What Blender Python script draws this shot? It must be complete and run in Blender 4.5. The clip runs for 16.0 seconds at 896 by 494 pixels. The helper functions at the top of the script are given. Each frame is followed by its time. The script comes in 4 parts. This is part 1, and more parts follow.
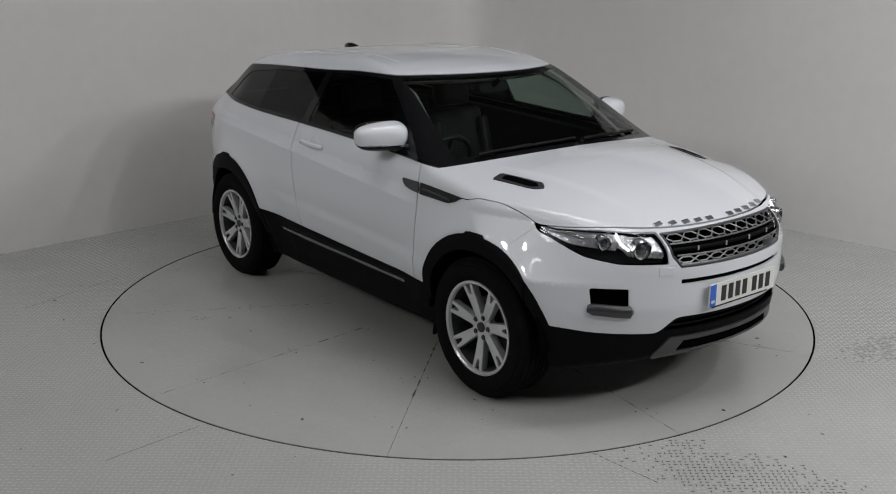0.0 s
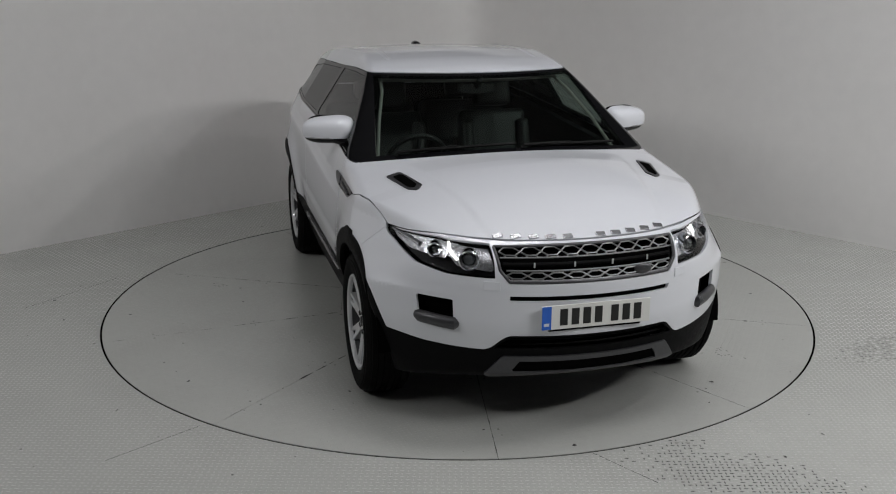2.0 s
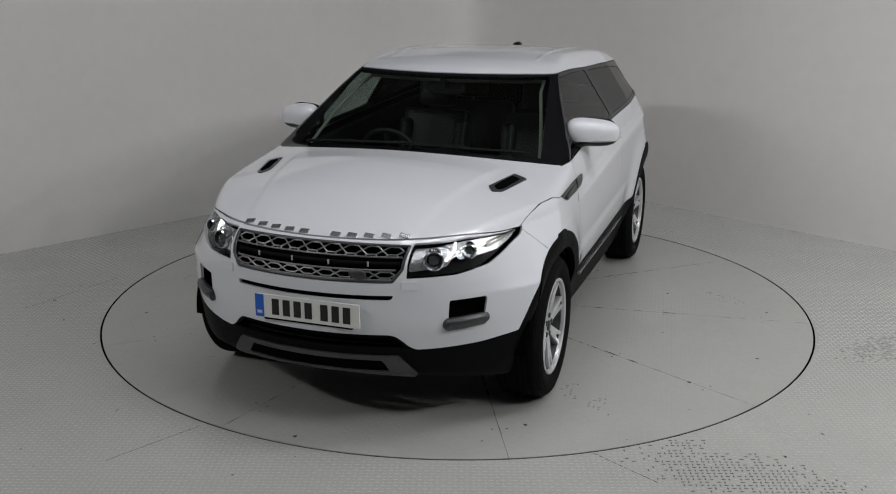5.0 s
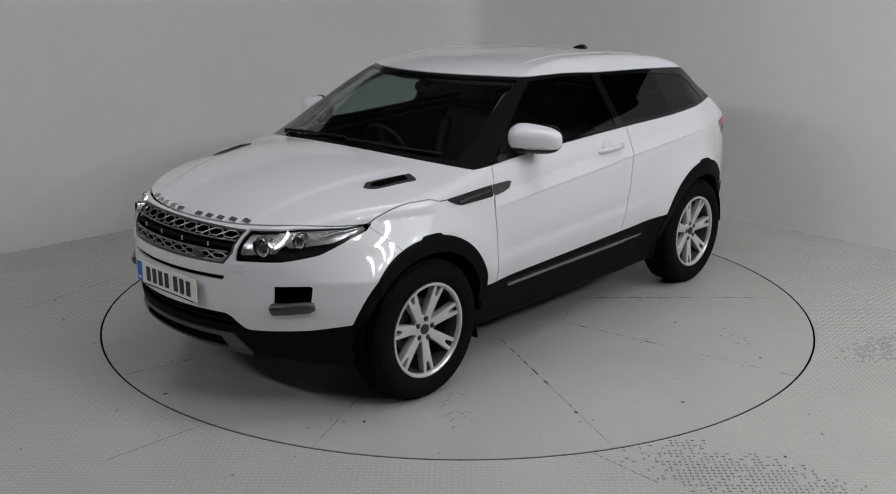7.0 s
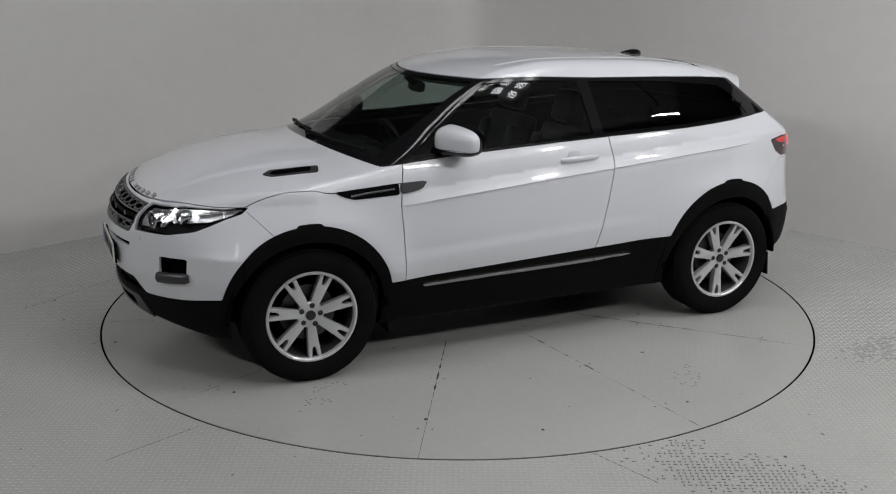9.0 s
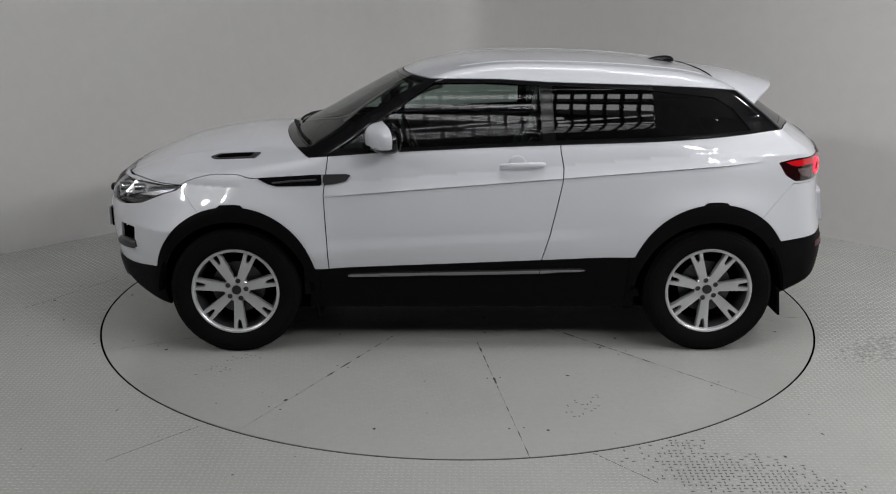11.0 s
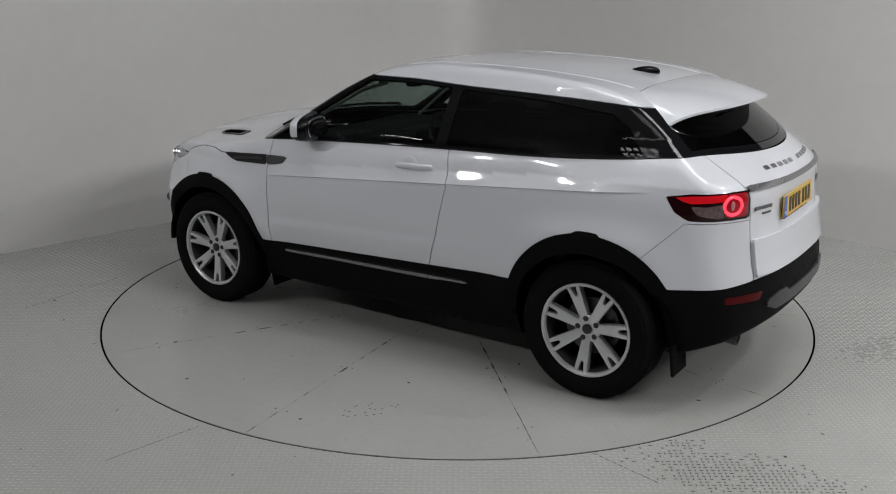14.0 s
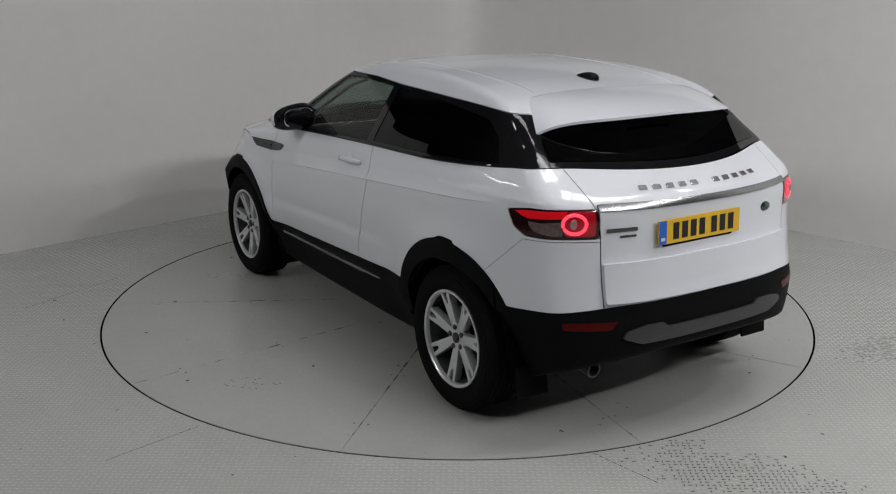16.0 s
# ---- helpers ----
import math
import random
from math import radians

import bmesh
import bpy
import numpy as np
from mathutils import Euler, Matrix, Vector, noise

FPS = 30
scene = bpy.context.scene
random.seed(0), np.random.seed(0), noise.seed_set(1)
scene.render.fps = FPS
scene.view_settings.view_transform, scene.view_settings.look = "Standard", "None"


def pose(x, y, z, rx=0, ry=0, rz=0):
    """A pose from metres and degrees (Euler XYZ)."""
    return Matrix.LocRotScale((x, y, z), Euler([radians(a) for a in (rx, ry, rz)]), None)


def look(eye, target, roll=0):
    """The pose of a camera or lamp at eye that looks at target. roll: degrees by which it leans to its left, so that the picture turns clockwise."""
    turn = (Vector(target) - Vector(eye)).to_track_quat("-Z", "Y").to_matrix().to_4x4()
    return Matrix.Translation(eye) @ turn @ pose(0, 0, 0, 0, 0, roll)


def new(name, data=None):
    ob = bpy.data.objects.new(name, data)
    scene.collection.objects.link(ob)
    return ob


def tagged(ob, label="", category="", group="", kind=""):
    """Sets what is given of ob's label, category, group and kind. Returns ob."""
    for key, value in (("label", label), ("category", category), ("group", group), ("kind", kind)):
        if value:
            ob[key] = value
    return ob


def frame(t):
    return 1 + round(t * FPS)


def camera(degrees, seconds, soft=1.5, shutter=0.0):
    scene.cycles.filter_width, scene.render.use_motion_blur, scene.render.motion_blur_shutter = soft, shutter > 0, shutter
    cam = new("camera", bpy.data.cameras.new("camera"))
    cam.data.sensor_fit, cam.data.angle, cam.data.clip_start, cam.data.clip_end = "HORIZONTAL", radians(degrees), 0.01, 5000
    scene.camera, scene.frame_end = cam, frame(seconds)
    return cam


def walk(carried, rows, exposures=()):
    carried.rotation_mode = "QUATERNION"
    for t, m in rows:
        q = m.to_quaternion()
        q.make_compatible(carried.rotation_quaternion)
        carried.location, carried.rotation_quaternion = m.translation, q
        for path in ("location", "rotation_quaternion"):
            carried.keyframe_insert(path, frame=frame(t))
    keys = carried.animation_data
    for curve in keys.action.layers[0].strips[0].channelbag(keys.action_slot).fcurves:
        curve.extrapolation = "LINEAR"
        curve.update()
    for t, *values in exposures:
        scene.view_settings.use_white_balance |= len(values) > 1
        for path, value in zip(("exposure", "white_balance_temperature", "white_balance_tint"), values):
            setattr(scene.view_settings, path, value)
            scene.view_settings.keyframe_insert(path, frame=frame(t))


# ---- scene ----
cam = camera(49.55, 16.0, soft=1.1)
EYE = Matrix.Translation((0, -6.139, 2.0875)) @ pose(0, 0, 0, 90 - 15.824, 0, 0.5522) @ pose(0, 0, 0, 0, 0, 0.22)
walk(cam, [(0, EYE), (16, EYE)])

# ---- light ----
world = bpy.data.worlds.new("hall_air")
world.use_nodes = True
world.node_tree.nodes["Background"].inputs[0].default_value = (0.8, 0.85, 0.9, 1)
world.node_tree.nodes["Background"].inputs[1].default_value = 0.02
scene.world = world
scene.view_settings.exposure = 0.0


def area(name, m, sx, sy, watts, colour=(0.99, 0.985, 0.985)):
    data = bpy.data.lights.new(name, "AREA")
    data.shape, data.size, data.size_y, data.energy, data.color = "RECTANGLE", sx, sy, watts, colour
    ob = new(name, data)
    ob.matrix_world = m
    return ob


# ---- materials ----
def links(m):
    return m.node_tree.nodes, m.node_tree.links.new, m.node_tree.nodes["Principled BSDF"]


def mat(name, colour, rough=0.5, metal=0.0, coat=0.0, emit=None, power=0.0, ior=1.5, transmission=0.0, spec=0.5, grain=0.0, scale=40.0, bump=0.0, spread=0.0, alpha=1.0):
    m = bpy.data.materials.new(name)
    m.use_nodes = True
    nodes, link, b = links(m)
    b.inputs["Base Color"].default_value = (*colour, 1)
    b.inputs["Roughness"].default_value = rough
    b.inputs["Metallic"].default_value = metal
    b.inputs["Coat Weight"].default_value = coat
    b.inputs["Coat Roughness"].default_value = 0.03
    b.inputs["IOR"].default_value = ior
    b.inputs["Transmission Weight"].default_value = transmission
    b.inputs["Specular IOR Level"].default_value = spec
    if emit:
        b.inputs["Emission Color"].default_value = (*emit, 1)
        b.inputs["Emission Strength"].default_value = power
    if grain or bump or spread:
        tc = nodes.new("ShaderNodeTexCoord")
        n1 = nodes.new("ShaderNodeTexNoise")
        n1.inputs["Scale"].default_value, n1.inputs["Detail"].default_value = scale, 6
        n2 = nodes.new("ShaderNodeTexNoise")
        n2.inputs["Scale"].default_value, n2.inputs["Detail"].default_value = scale / 14, 4
        link(tc.outputs["Object"], n1.inputs["Vector"])
        link(tc.outputs["Object"], n2.inputs["Vector"])
        mix = nodes.new("ShaderNodeMath")
        mix.operation = "ADD"
        link(n1.outputs["Fac"], mix.inputs[0])
        link(n2.outputs["Fac"], mix.inputs[1])
        if grain:
            ramp = nodes.new("ShaderNodeMapRange")
            ramp.inputs["From Min"].default_value, ramp.inputs["From Max"].default_value = 0.6, 1.4
            ramp.inputs["To Min"].default_value, ramp.inputs["To Max"].default_value = 1 - grain, 1 + grain
            link(mix.outputs[0], ramp.inputs["Value"])
            mul = nodes.new("ShaderNodeMix")
            mul.data_type, mul.blend_type = "RGBA", "MULTIPLY"
            mul.inputs["Factor"].default_value = 1
            mul.inputs["A"].default_value = (*colour, 1)
            link(ramp.outputs[0], mul.inputs["B"])
            link(mul.outputs["Result"], b.inputs["Base Color"])
        if spread:
            ramp = nodes.new("ShaderNodeMapRange")
            ramp.inputs["From Min"].default_value, ramp.inputs["From Max"].default_value = 0.6, 1.4
            ramp.inputs["To Min"].default_value, ramp.inputs["To Max"].default_value = max(0, rough - spread), rough + spread
            link(mix.outputs[0], ramp.inputs["Value"])
            link(ramp.outputs[0], b.inputs["Roughness"])
        if bump:
            bp = nodes.new("ShaderNodeBump")
            bp.inputs["Strength"].default_value, bp.inputs["Distance"].default_value = 1, bump
            link(n1.outputs["Fac"], bp.inputs["Height"])
            link(bp.outputs["Normal"], b.inputs["Normal"])
    return m


def clear(name, colour, rough=0.0):
    """Thin tinted glazing: mostly straight-through tinted light with a glossy face."""
    m = bpy.data.materials.new(name)
    m.use_nodes = True
    nodes, link, b = links(m)
    out = nodes["Material Output"]
    nodes.remove(b)
    tr, gl, fr, mix, pw, sc = (nodes.new(k) for k in ("ShaderNodeBsdfTransparent", "ShaderNodeBsdfGlossy", "ShaderNodeLayerWeight", "ShaderNodeMixShader", "ShaderNodeMath", "ShaderNodeMath"))
    tr.inputs[0].default_value = (*colour, 1)
    gl.inputs["Roughness"].default_value = rough
    fr.inputs["Blend"].default_value = 0.5
    pw.operation, pw.inputs[1].default_value = "POWER", 5.0
    sc.operation, sc.inputs[1].default_value, sc.inputs[2].default_value = "MULTIPLY_ADD", 0.95, 0.034
    link(fr.outputs["Facing"], pw.inputs[0])
    link(pw.outputs[0], sc.inputs[0])
    link(sc.outputs[0], mix.inputs[0])
    link(tr.outputs[0], mix.inputs[1])
    link(gl.outputs[0], mix.inputs[2])
    link(mix.outputs[0], out.inputs["Surface"])
    return m


PAINT = mat("white_car_paint", (0.70, 0.715, 0.76), 0.36, coat=1.0, spread=0.05, scale=60)
GLOSSBLACK = mat("gloss_black_trim", (0.005, 0.005, 0.006), 0.05, spec=0.35, spread=0.02, scale=30)
PLASTIC = mat("grained_black_plastic", (0.005, 0.005, 0.0053), 0.55, spec=0.05, grain=0.25, scale=500, bump=0.0004, spread=0.1)
RUBBER = mat("tyre_rubber", (0.007, 0.007, 0.007), 0.7, spec=0.03, grain=0.3, scale=120, bump=0.0006, spread=0.12)
SILVER = mat("silver_painted_alloy", (0.62, 0.625, 0.64), 0.32, metal=0.5, coat=0.3)
DARKSILVER = mat("dark_silver_plastic", (0.075, 0.075, 0.08), 0.36, metal=0.6, grain=0.15, scale=90, spread=0.08)
CHROME = mat("brushed_chrome", (0.7, 0.7, 0.72), 0.12, metal=1.0, spread=0.05, scale=80)
# Near-black for cavities and gaps: their shade is put into the colour
VOID = mat("cavity_shade_black", (0.003, 0.003, 0.003), 0.9, spec=0.0, grain=0.2)
CABIN = mat("black_cabin_trim", (0.015, 0.015, 0.016), 0.65, grain=0.25, scale=200, bump=0.0003)
LEATHER = mat("black_leather", (0.018, 0.018, 0.019), 0.45, grain=0.3, scale=150, bump=0.0008, spread=0.1)
LINER = mat("pale_headlining", (0.42, 0.41, 0.38), 0.9, grain=0.08, scale=300, bump=0.0004)
SCREEN = clear("windscreen_glass", (0.48, 0.54, 0.51))
TINT = clear("tinted_side_glass", (0.46, 0.53, 0.50))
PRIVACY = clear("dark_privacy_glass", (0.02, 0.022, 0.022))
LENS = clear("clear_lamp_lens", (0.92, 0.93, 0.94))
REDLENS = mat("red_lamp_lens", (0.35, 0.004, 0.008), 0.08, coat=1, emit=(1, 0.01, 0.02), power=0.25)

WALLPAINT = mat("white_wall_paint", (0.80, 0.79, 0.78), 0.75, grain=0.03, scale=9, bump=0.0006, spread=0.08)
FLOORPAINT = mat("grey_painted_steel_plate", (0.385, 0.391, 0.371), 0.22, spec=0.33, grain=0.035, scale=26, bump=0.0001, spread=0.05)
CEILING = mat("grey_ceiling_sheet", (0.34, 0.34, 0.34), 0.8, grain=0.05, scale=6)


def stain(m, dark, scale, low, high, amount):
    """Adds broad stains with ragged edges to a painted surface."""
    nodes, link, b = links(m)
    tc = nodes.new("ShaderNodeTexCoord")
    n1, n2 = nodes.new("ShaderNodeTexNoise"), nodes.new("ShaderNodeTexNoise")
    n1.inputs["Scale"].default_value, n1.inputs["Detail"].default_value, n1.inputs["Roughness"].default_value = scale, 8, 0.65
    n2.inputs["Scale"].default_value, n2.inputs["Detail"].default_value = scale * 0.45, 3
    link(tc.outputs["Object"], n1.inputs["Vector"])
    link(tc.outputs["Object"], n2.inputs["Vector"])
    mul = nodes.new("ShaderNodeMath")
    mul.operation = "MULTIPLY_ADD"
    mul.inputs[1].default_value, mul.inputs[2].default_value = 0.5, 0.0
    link(n2.outputs["Fac"], mul.inputs[0])
    add = nodes.new("ShaderNodeMath")
    add.operation = "ADD"
    link(n1.outputs["Fac"], add.inputs[0])
    link(mul.outputs[0], add.inputs[1])
    ramp = nodes.new("ShaderNodeMapRange")
    ramp.inputs["From Min"].default_value, ramp.inputs["From Max"].default_value = low, high
    ramp.inputs["To Max"].default_value = amount
    link(add.outputs[0], ramp.inputs["Value"])
    mix = nodes.new("ShaderNodeMix")
    mix.data_type = "RGBA"
    mix.inputs["B"].default_value = (*dark, 1)
    link(ramp.outputs[0], mix.inputs["Factor"])
    old = b.inputs["Base Color"].links[0].from_socket
    link(old, mix.inputs["A"])
    link(mix.outputs["Result"], b.inputs["Base Color"])


TABLETREAD = mat("thick_tread_paint", (0.405, 0.41, 0.39), 0.22, grain=0.05, scale=26, spread=0.06)
TREAD = mat("worn_tread_paint", (0.47, 0.475, 0.455), 0.2, grain=0.05, scale=26, spread=0.06)
stain(FLOORPAINT, (0.29, 0.288, 0.275), 1.1, 0.74, 1.05, 0.4)
WORN = mat("worn_bare_tread", (0.05, 0.048, 0.045), 0.4, grain=0.4, scale=20, spread=0.1)
stain(WALLPAINT, (0.66, 0.645, 0.625), 0.5, 0.70, 1.1, 0.3)
# ---- room ----
R, GAP = 2.2375, 0.012


def part(name, bm, material, parent=None, label="", smooth=None):
    """Links a bmesh as one mesh object under a thing or a part."""
    me = bpy.data.meshes.new(name)
    bmesh.ops.recalc_face_normals(bm, faces=bm.faces)
    bm.to_mesh(me)
    bm.free()
    me.materials.append(material)
    if smooth is not None:
        me.shade_smooth()
        me.set_sharp_from_angle(angle=radians(smooth))
    ob = new(name, me)
    if parent:
        ob.parent = parent
    if label:
        ob["label"] = label
    return ob


def box(x0, x1, y0, y1, z0, z1, bevel=0.0, bm=None):
    bm = bm or bmesh.new()
    made = bmesh.ops.create_cube(bm, size=1)["verts"]
    for v in made:
        v.co = ((x0 + x1) / 2 + v.co.x * (x1 - x0), (y0 + y1) / 2 + v.co.y * (y1 - y0), (z0 + z1) / 2 + v.co.z * (z1 - z0))
    if bevel:
        bmesh.ops.bevel(bm, geom=list({e for v in made for e in v.link_edges}), offset=bevel, segments=2, affect="EDGES", profile=0.5)
    return bm


# floor sheet with a round pit for the turntable
HALL = (-11.0, 11.0, -13.0, 8.0)
bm = bmesh.new()
n = 180
inner, outer = [], []
for k in range(n):
    a = 2 * math.pi * k / n
    c, s = math.cos(a), math.sin(a)
    inner.append(bm.verts.new(((R + GAP) * c, (R + GAP) * s, 0)))
    kx = (HALL[1] if c > 0 else -HALL[0]) / max(abs(c), 1e-9)
    ky = (HALL[3] if s > 0 else -HALL[2]) / max(abs(s), 1e-9)
    outer.append(bm.verts.new((min(kx, ky) * c, min(kx, ky) * s, 0)))
for k in range(n):
    j = (k + 1) % n
    bm.faces.new((inner[k], outer[k], outer[j], inner[j]))
floor = tagged(part("floor", bm, FLOORPAINT), "grey painted steel tread plate floor", "floor", kind="structure")

bm = bmesh.new()
bmesh.ops.create_cone(bm, cap_ends=False, segments=n, radius1=R + GAP, radius2=R + GAP, depth=0.12, matrix=pose(0, 0, -0.061))
bmesh.ops.create_circle(bm, cap_ends=True, segments=n, radius=R + GAP, matrix=pose(0, 0, -0.12))
part("pit", bm, VOID, floor)
# joints between the floor plates
for x0, y0, x1, y1 in ((0.62, -2.17, 0.86, -2.43), (-1.55, -2.28, -1.22, -1.93), (-2.77, -0.28, -2.40, 0.36)):
    d = Vector((x1 - x0, y1 - y0, 0)).normalized()
    e = Vector((-d.y, d.x, 0)) * 0.0014
    a, b = Vector((x0, y0, 0.0008)), Vector((x1, y1, 0.0008))
    bm = bmesh.new()
    bm.faces.new([bm.verts.new(v) for v in (a - e, b - e, b + e, a + e)])
    part("plate_joint", bm, VOID, floor)

# raised tread marks: pairs of short bars laid crosswise
PITCH = 0.0255


def worn(x, y, spots, seed):
    """Which marks have lost their paint: dense in the middle of a few worn spots, thinning out."""
    chance = np.zeros(x.shape)
    for cx, cy, rx, ry, lean, most in spots:
        u, v = (x - cx) * math.cos(lean) + (y - cy) * math.sin(lean), (y - cy) * math.cos(lean) - (x - cx) * math.sin(lean)
        chance = np.maximum(chance, most * np.clip(1.8 - 1.5 * np.hypot(u / rx, v / ry), 0, 1))
    return np.random.RandomState(seed).rand(*x.shape) < chance


def tread(name, test, turn, spread_, parent, label, high, spots=(), bare=False, paint=None):
    ca, sa = math.cos(turn), math.sin(turn)
    m = int(spread_ / PITCH)
    ii, jj = np.meshgrid(np.arange(-m, m + 1), np.arange(-m, m + 1), indexing="ij")
    x, y = ii.ravel() * PITCH, jj.ravel() * PITCH
    wx, wy = x * ca - y * sa, x * sa + y * ca
    keep = test(wx, wy) & (worn(wx, wy, spots, 5) == bare)
    wx, wy, odd = wx[keep], wy[keep], ((ii + jj).ravel()[keep] % 2)
    ang = turn + np.where(odd, 0.0, math.pi / 2)
    L, B, H = 0.0115, 0.0040, high
    shape = np.array([(-L, 0, 0), (0, -B, 0), (L, 0, 0), (0, B, 0), (-L * 0.45, 0, H), (L * 0.45, 0, H)])
    c, s = np.cos(ang)[:, None], np.sin(ang)[:, None]
    px = wx[:, None] + shape[None, :, 0] * c - shape[None, :, 1] * s
    py = wy[:, None] + shape[None, :, 0] * s + shape[None, :, 1] * c
    co = np.stack([px, py, np.broadcast_to(shape[None, :, 2], px.shape)], -1).reshape(-1, 3)
    tri = np.array([(0, 1, 4), (1, 5, 4), (1, 2, 5), (2, 3, 5), (3, 4, 5), (3, 0, 4)])
    faces = (tri[None] + 6 * np.arange(len(wx))[:, None, None]).reshape(-1, 3)
    me = bpy.data.meshes.new(name)
    me.from_pydata(co.tolist(), [], faces.tolist())
    me.materials.append(WORN if bare else paint or TREAD)
    ob = tagged(new(name, me), label, kind="stuff")
    ob.parent = parent
    return ob


FLOORSPOTS = ((1.28, -2.40, 0.50, 0.22, -0.45, 0.9), (1.05, -2.15, 0.16, 0.12, 0.0, 0.8), (2.50, -0.85, 0.36, 0.16, 0.6, 0.7))
TABLESPOTS = ((-0.67, -1.51, 0.06, 0.04, 0.4, 0.9), (1.28, 1.14, 0.20, 0.08, 0.8, 0.4), (-0.6, 1.7, 0.16, 0.08, 1.0, 0.25))
on_floor = lambda x, y: (np.hypot(x, y) > R + 0.03) & (np.abs(x) < 3.6) & (y > -2.75) & (y < 4.6 - np.abs(x - 0.05))
tread("tread_pattern", on_floor, 0.0, 5.0, floor, "raised tread bars of the floor plate", 0.0019, FLOORSPOTS)
tread("worn_tread_pattern", on_floor, 0.0, 5.0, floor, "tread bars worn bare of paint", 0.0020, FLOORSPOTS, True)

# turntable of ten steel sectors
table = tagged(new("turntable"), "round grey steel turntable flush with the floor", "turntable")
SEAM = math.radians(97)
# black core under the plates paints the shade of seams and ring gap
bm = bmesh.new()
bmesh.ops.create_cone(bm, cap_ends=True, segments=96, radius1=R - 0.001, radius2=R - 0.001, depth=0.06, matrix=pose(0, 0, -0.0341))
part("table_core", bm, VOID, table)
for k in range(10):
    a0, a1 = SEAM + math.radians(36 * k), SEAM + math.radians(36 * (k + 1))
    bm = bmesh.new()
    ring = [(0.80 * math.cos(a0), 0.80 * math.sin(a0))] + [(R * math.cos(a0 + (a1 - a0) * i / 24), R * math.sin(a0 + (a1 - a0) * i / 24)) for i in range(25)] + [(0.80 * math.cos(a1), 0.80 * math.sin(a1))]
    for i, side in ((0, a0), (1, a0), (25, a1), (26, a1)):
        e = 0.0012 if side == a0 else -0.0012
        ring[i] = (ring[i][0] - e * math.sin(side), ring[i][1] + e * math.cos(side))
    t = [bm.verts.new((x, y, 0)) for x, y in ring]
    b = [bm.verts.new((x, y, -0.004)) for x, y in ring]
    bm.faces.new(t)
    for i in range(len(t)):
        j = (i + 1) % len(t)
        bm.faces.new((t[i], b[i], b[j], t[j]))
    part("table_plate", bm, FLOORPAINT, table)
bm = bmesh.new()
ring = [(0.7985 * math.cos(SEAM + math.radians(36 * k)), 0.7985 * math.sin(SEAM + math.radians(36 * k))) for k in range(10)]
t = [bm.verts.new((x, y, 0)) for x, y in ring]
b = [bm.verts.new((x, y, -0.004)) for x, y in ring]
bm.faces.new(t)
for i in range(10):
    bm.faces.new((t[i], b[i], b[(i + 1) % 10], t[(i + 1) % 10]))
part("centre_plate", bm, FLOORPAINT, table)
on_table = lambda x, y: np.hypot(x, y) < R - 0.02
tread("table_tread_pattern", on_table, math.radians(7), 2.3, table, "raised tread bars of the turntable plates", 0.0007, TABLESPOTS, paint=TABLETREAD)
tread("worn_table_tread", on_table, math.radians(7), 2.3, table, "turntable tread bars worn bare of paint", 0.0009, TABLESPOTS, True)

# screws and chips along the seams of the table
CHIP = mat("bare_dark_chip", (0.03, 0.028, 0.026), 0.7, grain=0.3)
rnd = random.Random(4)
for k in range(10):
    a = SEAM + math.radians(36 * k)
    for r in (1.35, 1.95):
        for e in (0.035, -0.035):
            bm = bmesh.new()
            bmesh.ops.create_circle(bm, cap_ends=True, segments=10, radius=0.0055)
            q = part("screw_head", bm, CHIP, table)
            q.matrix_basis = pose(r * math.cos(a) - e * math.sin(a), r * math.sin(a) + e * math.cos(a), 0.0008)


# broken dark stretches along the seams, where the paint has cracked open
bm = bmesh.new()
for k in range(10):
    a, at = SEAM + math.radians(36 * k), 0.82
    while at < 2.15:
        long, wide = rnd.uniform(0.015, 0.12), rnd.uniform(0.002, 0.0065) * (1.25 if at < 1.5 else 0.55)
        steps = [(at + long * i / 4, wide * rnd.uniform(0.3, 1.0) * (0.2 if i in (0, 4) else 1), rnd.uniform(-0.001, 0.001)) for i in range(5)]
        lo = [bm.verts.new((r * math.cos(a) + (w - o) * math.sin(a), r * math.sin(a) - (w - o) * math.cos(a), 0.0012)) for r, w, o in steps]
        hi = [bm.verts.new((r * math.cos(a) - (w + o) * math.sin(a), r * math.sin(a) + (w + o) * math.cos(a), 0.0012)) for r, w, o in steps]
        for i in range(4):
            bm.faces.new((lo[i], lo[i + 1], hi[i + 1], hi[i]))
        at += long + rnd.uniform(0.002, 0.05) * (1 if at < 1.4 else 3)
tagged(part("seam_cracks", bm, CHIP, table), "dark cracks in the paint along the plate seams", kind="stuff")


def scuffs(name, count, test, spread_, parent, label, seed):
    """Thin flakes where the paint has come off: small irregular patches."""
    bm, rnd = bmesh.new(), random.Random(seed)
    made = 0
    while made < count:
        x, y = rnd.uniform(-spread_, spread_), rnd.uniform(-spread_, spread_)
        if not test(x, y):
            continue
        made += 1
        size, a0 = rnd.choice((0.004, 0.006, 0.009, 0.013)), rnd.uniform(0, 6.28)
        stretch = rnd.uniform(0.4, 1.0)
        vs = []
        for i in range(7):
            a = a0 + 2 * math.pi * i / 7
            r = size * rnd.uniform(0.6, 1.2)
            u, v = r * math.cos(a), r * math.sin(a) * stretch
            vs.append(bm.verts.new((x + u * math.cos(a0) - v * math.sin(a0), y + u * math.sin(a0) + v * math.cos(a0), 0.0022)))
        bm.faces.new(vs)
    ob = part(name, bm, CHIP, parent)
    return tagged(ob, label, kind="stuff")


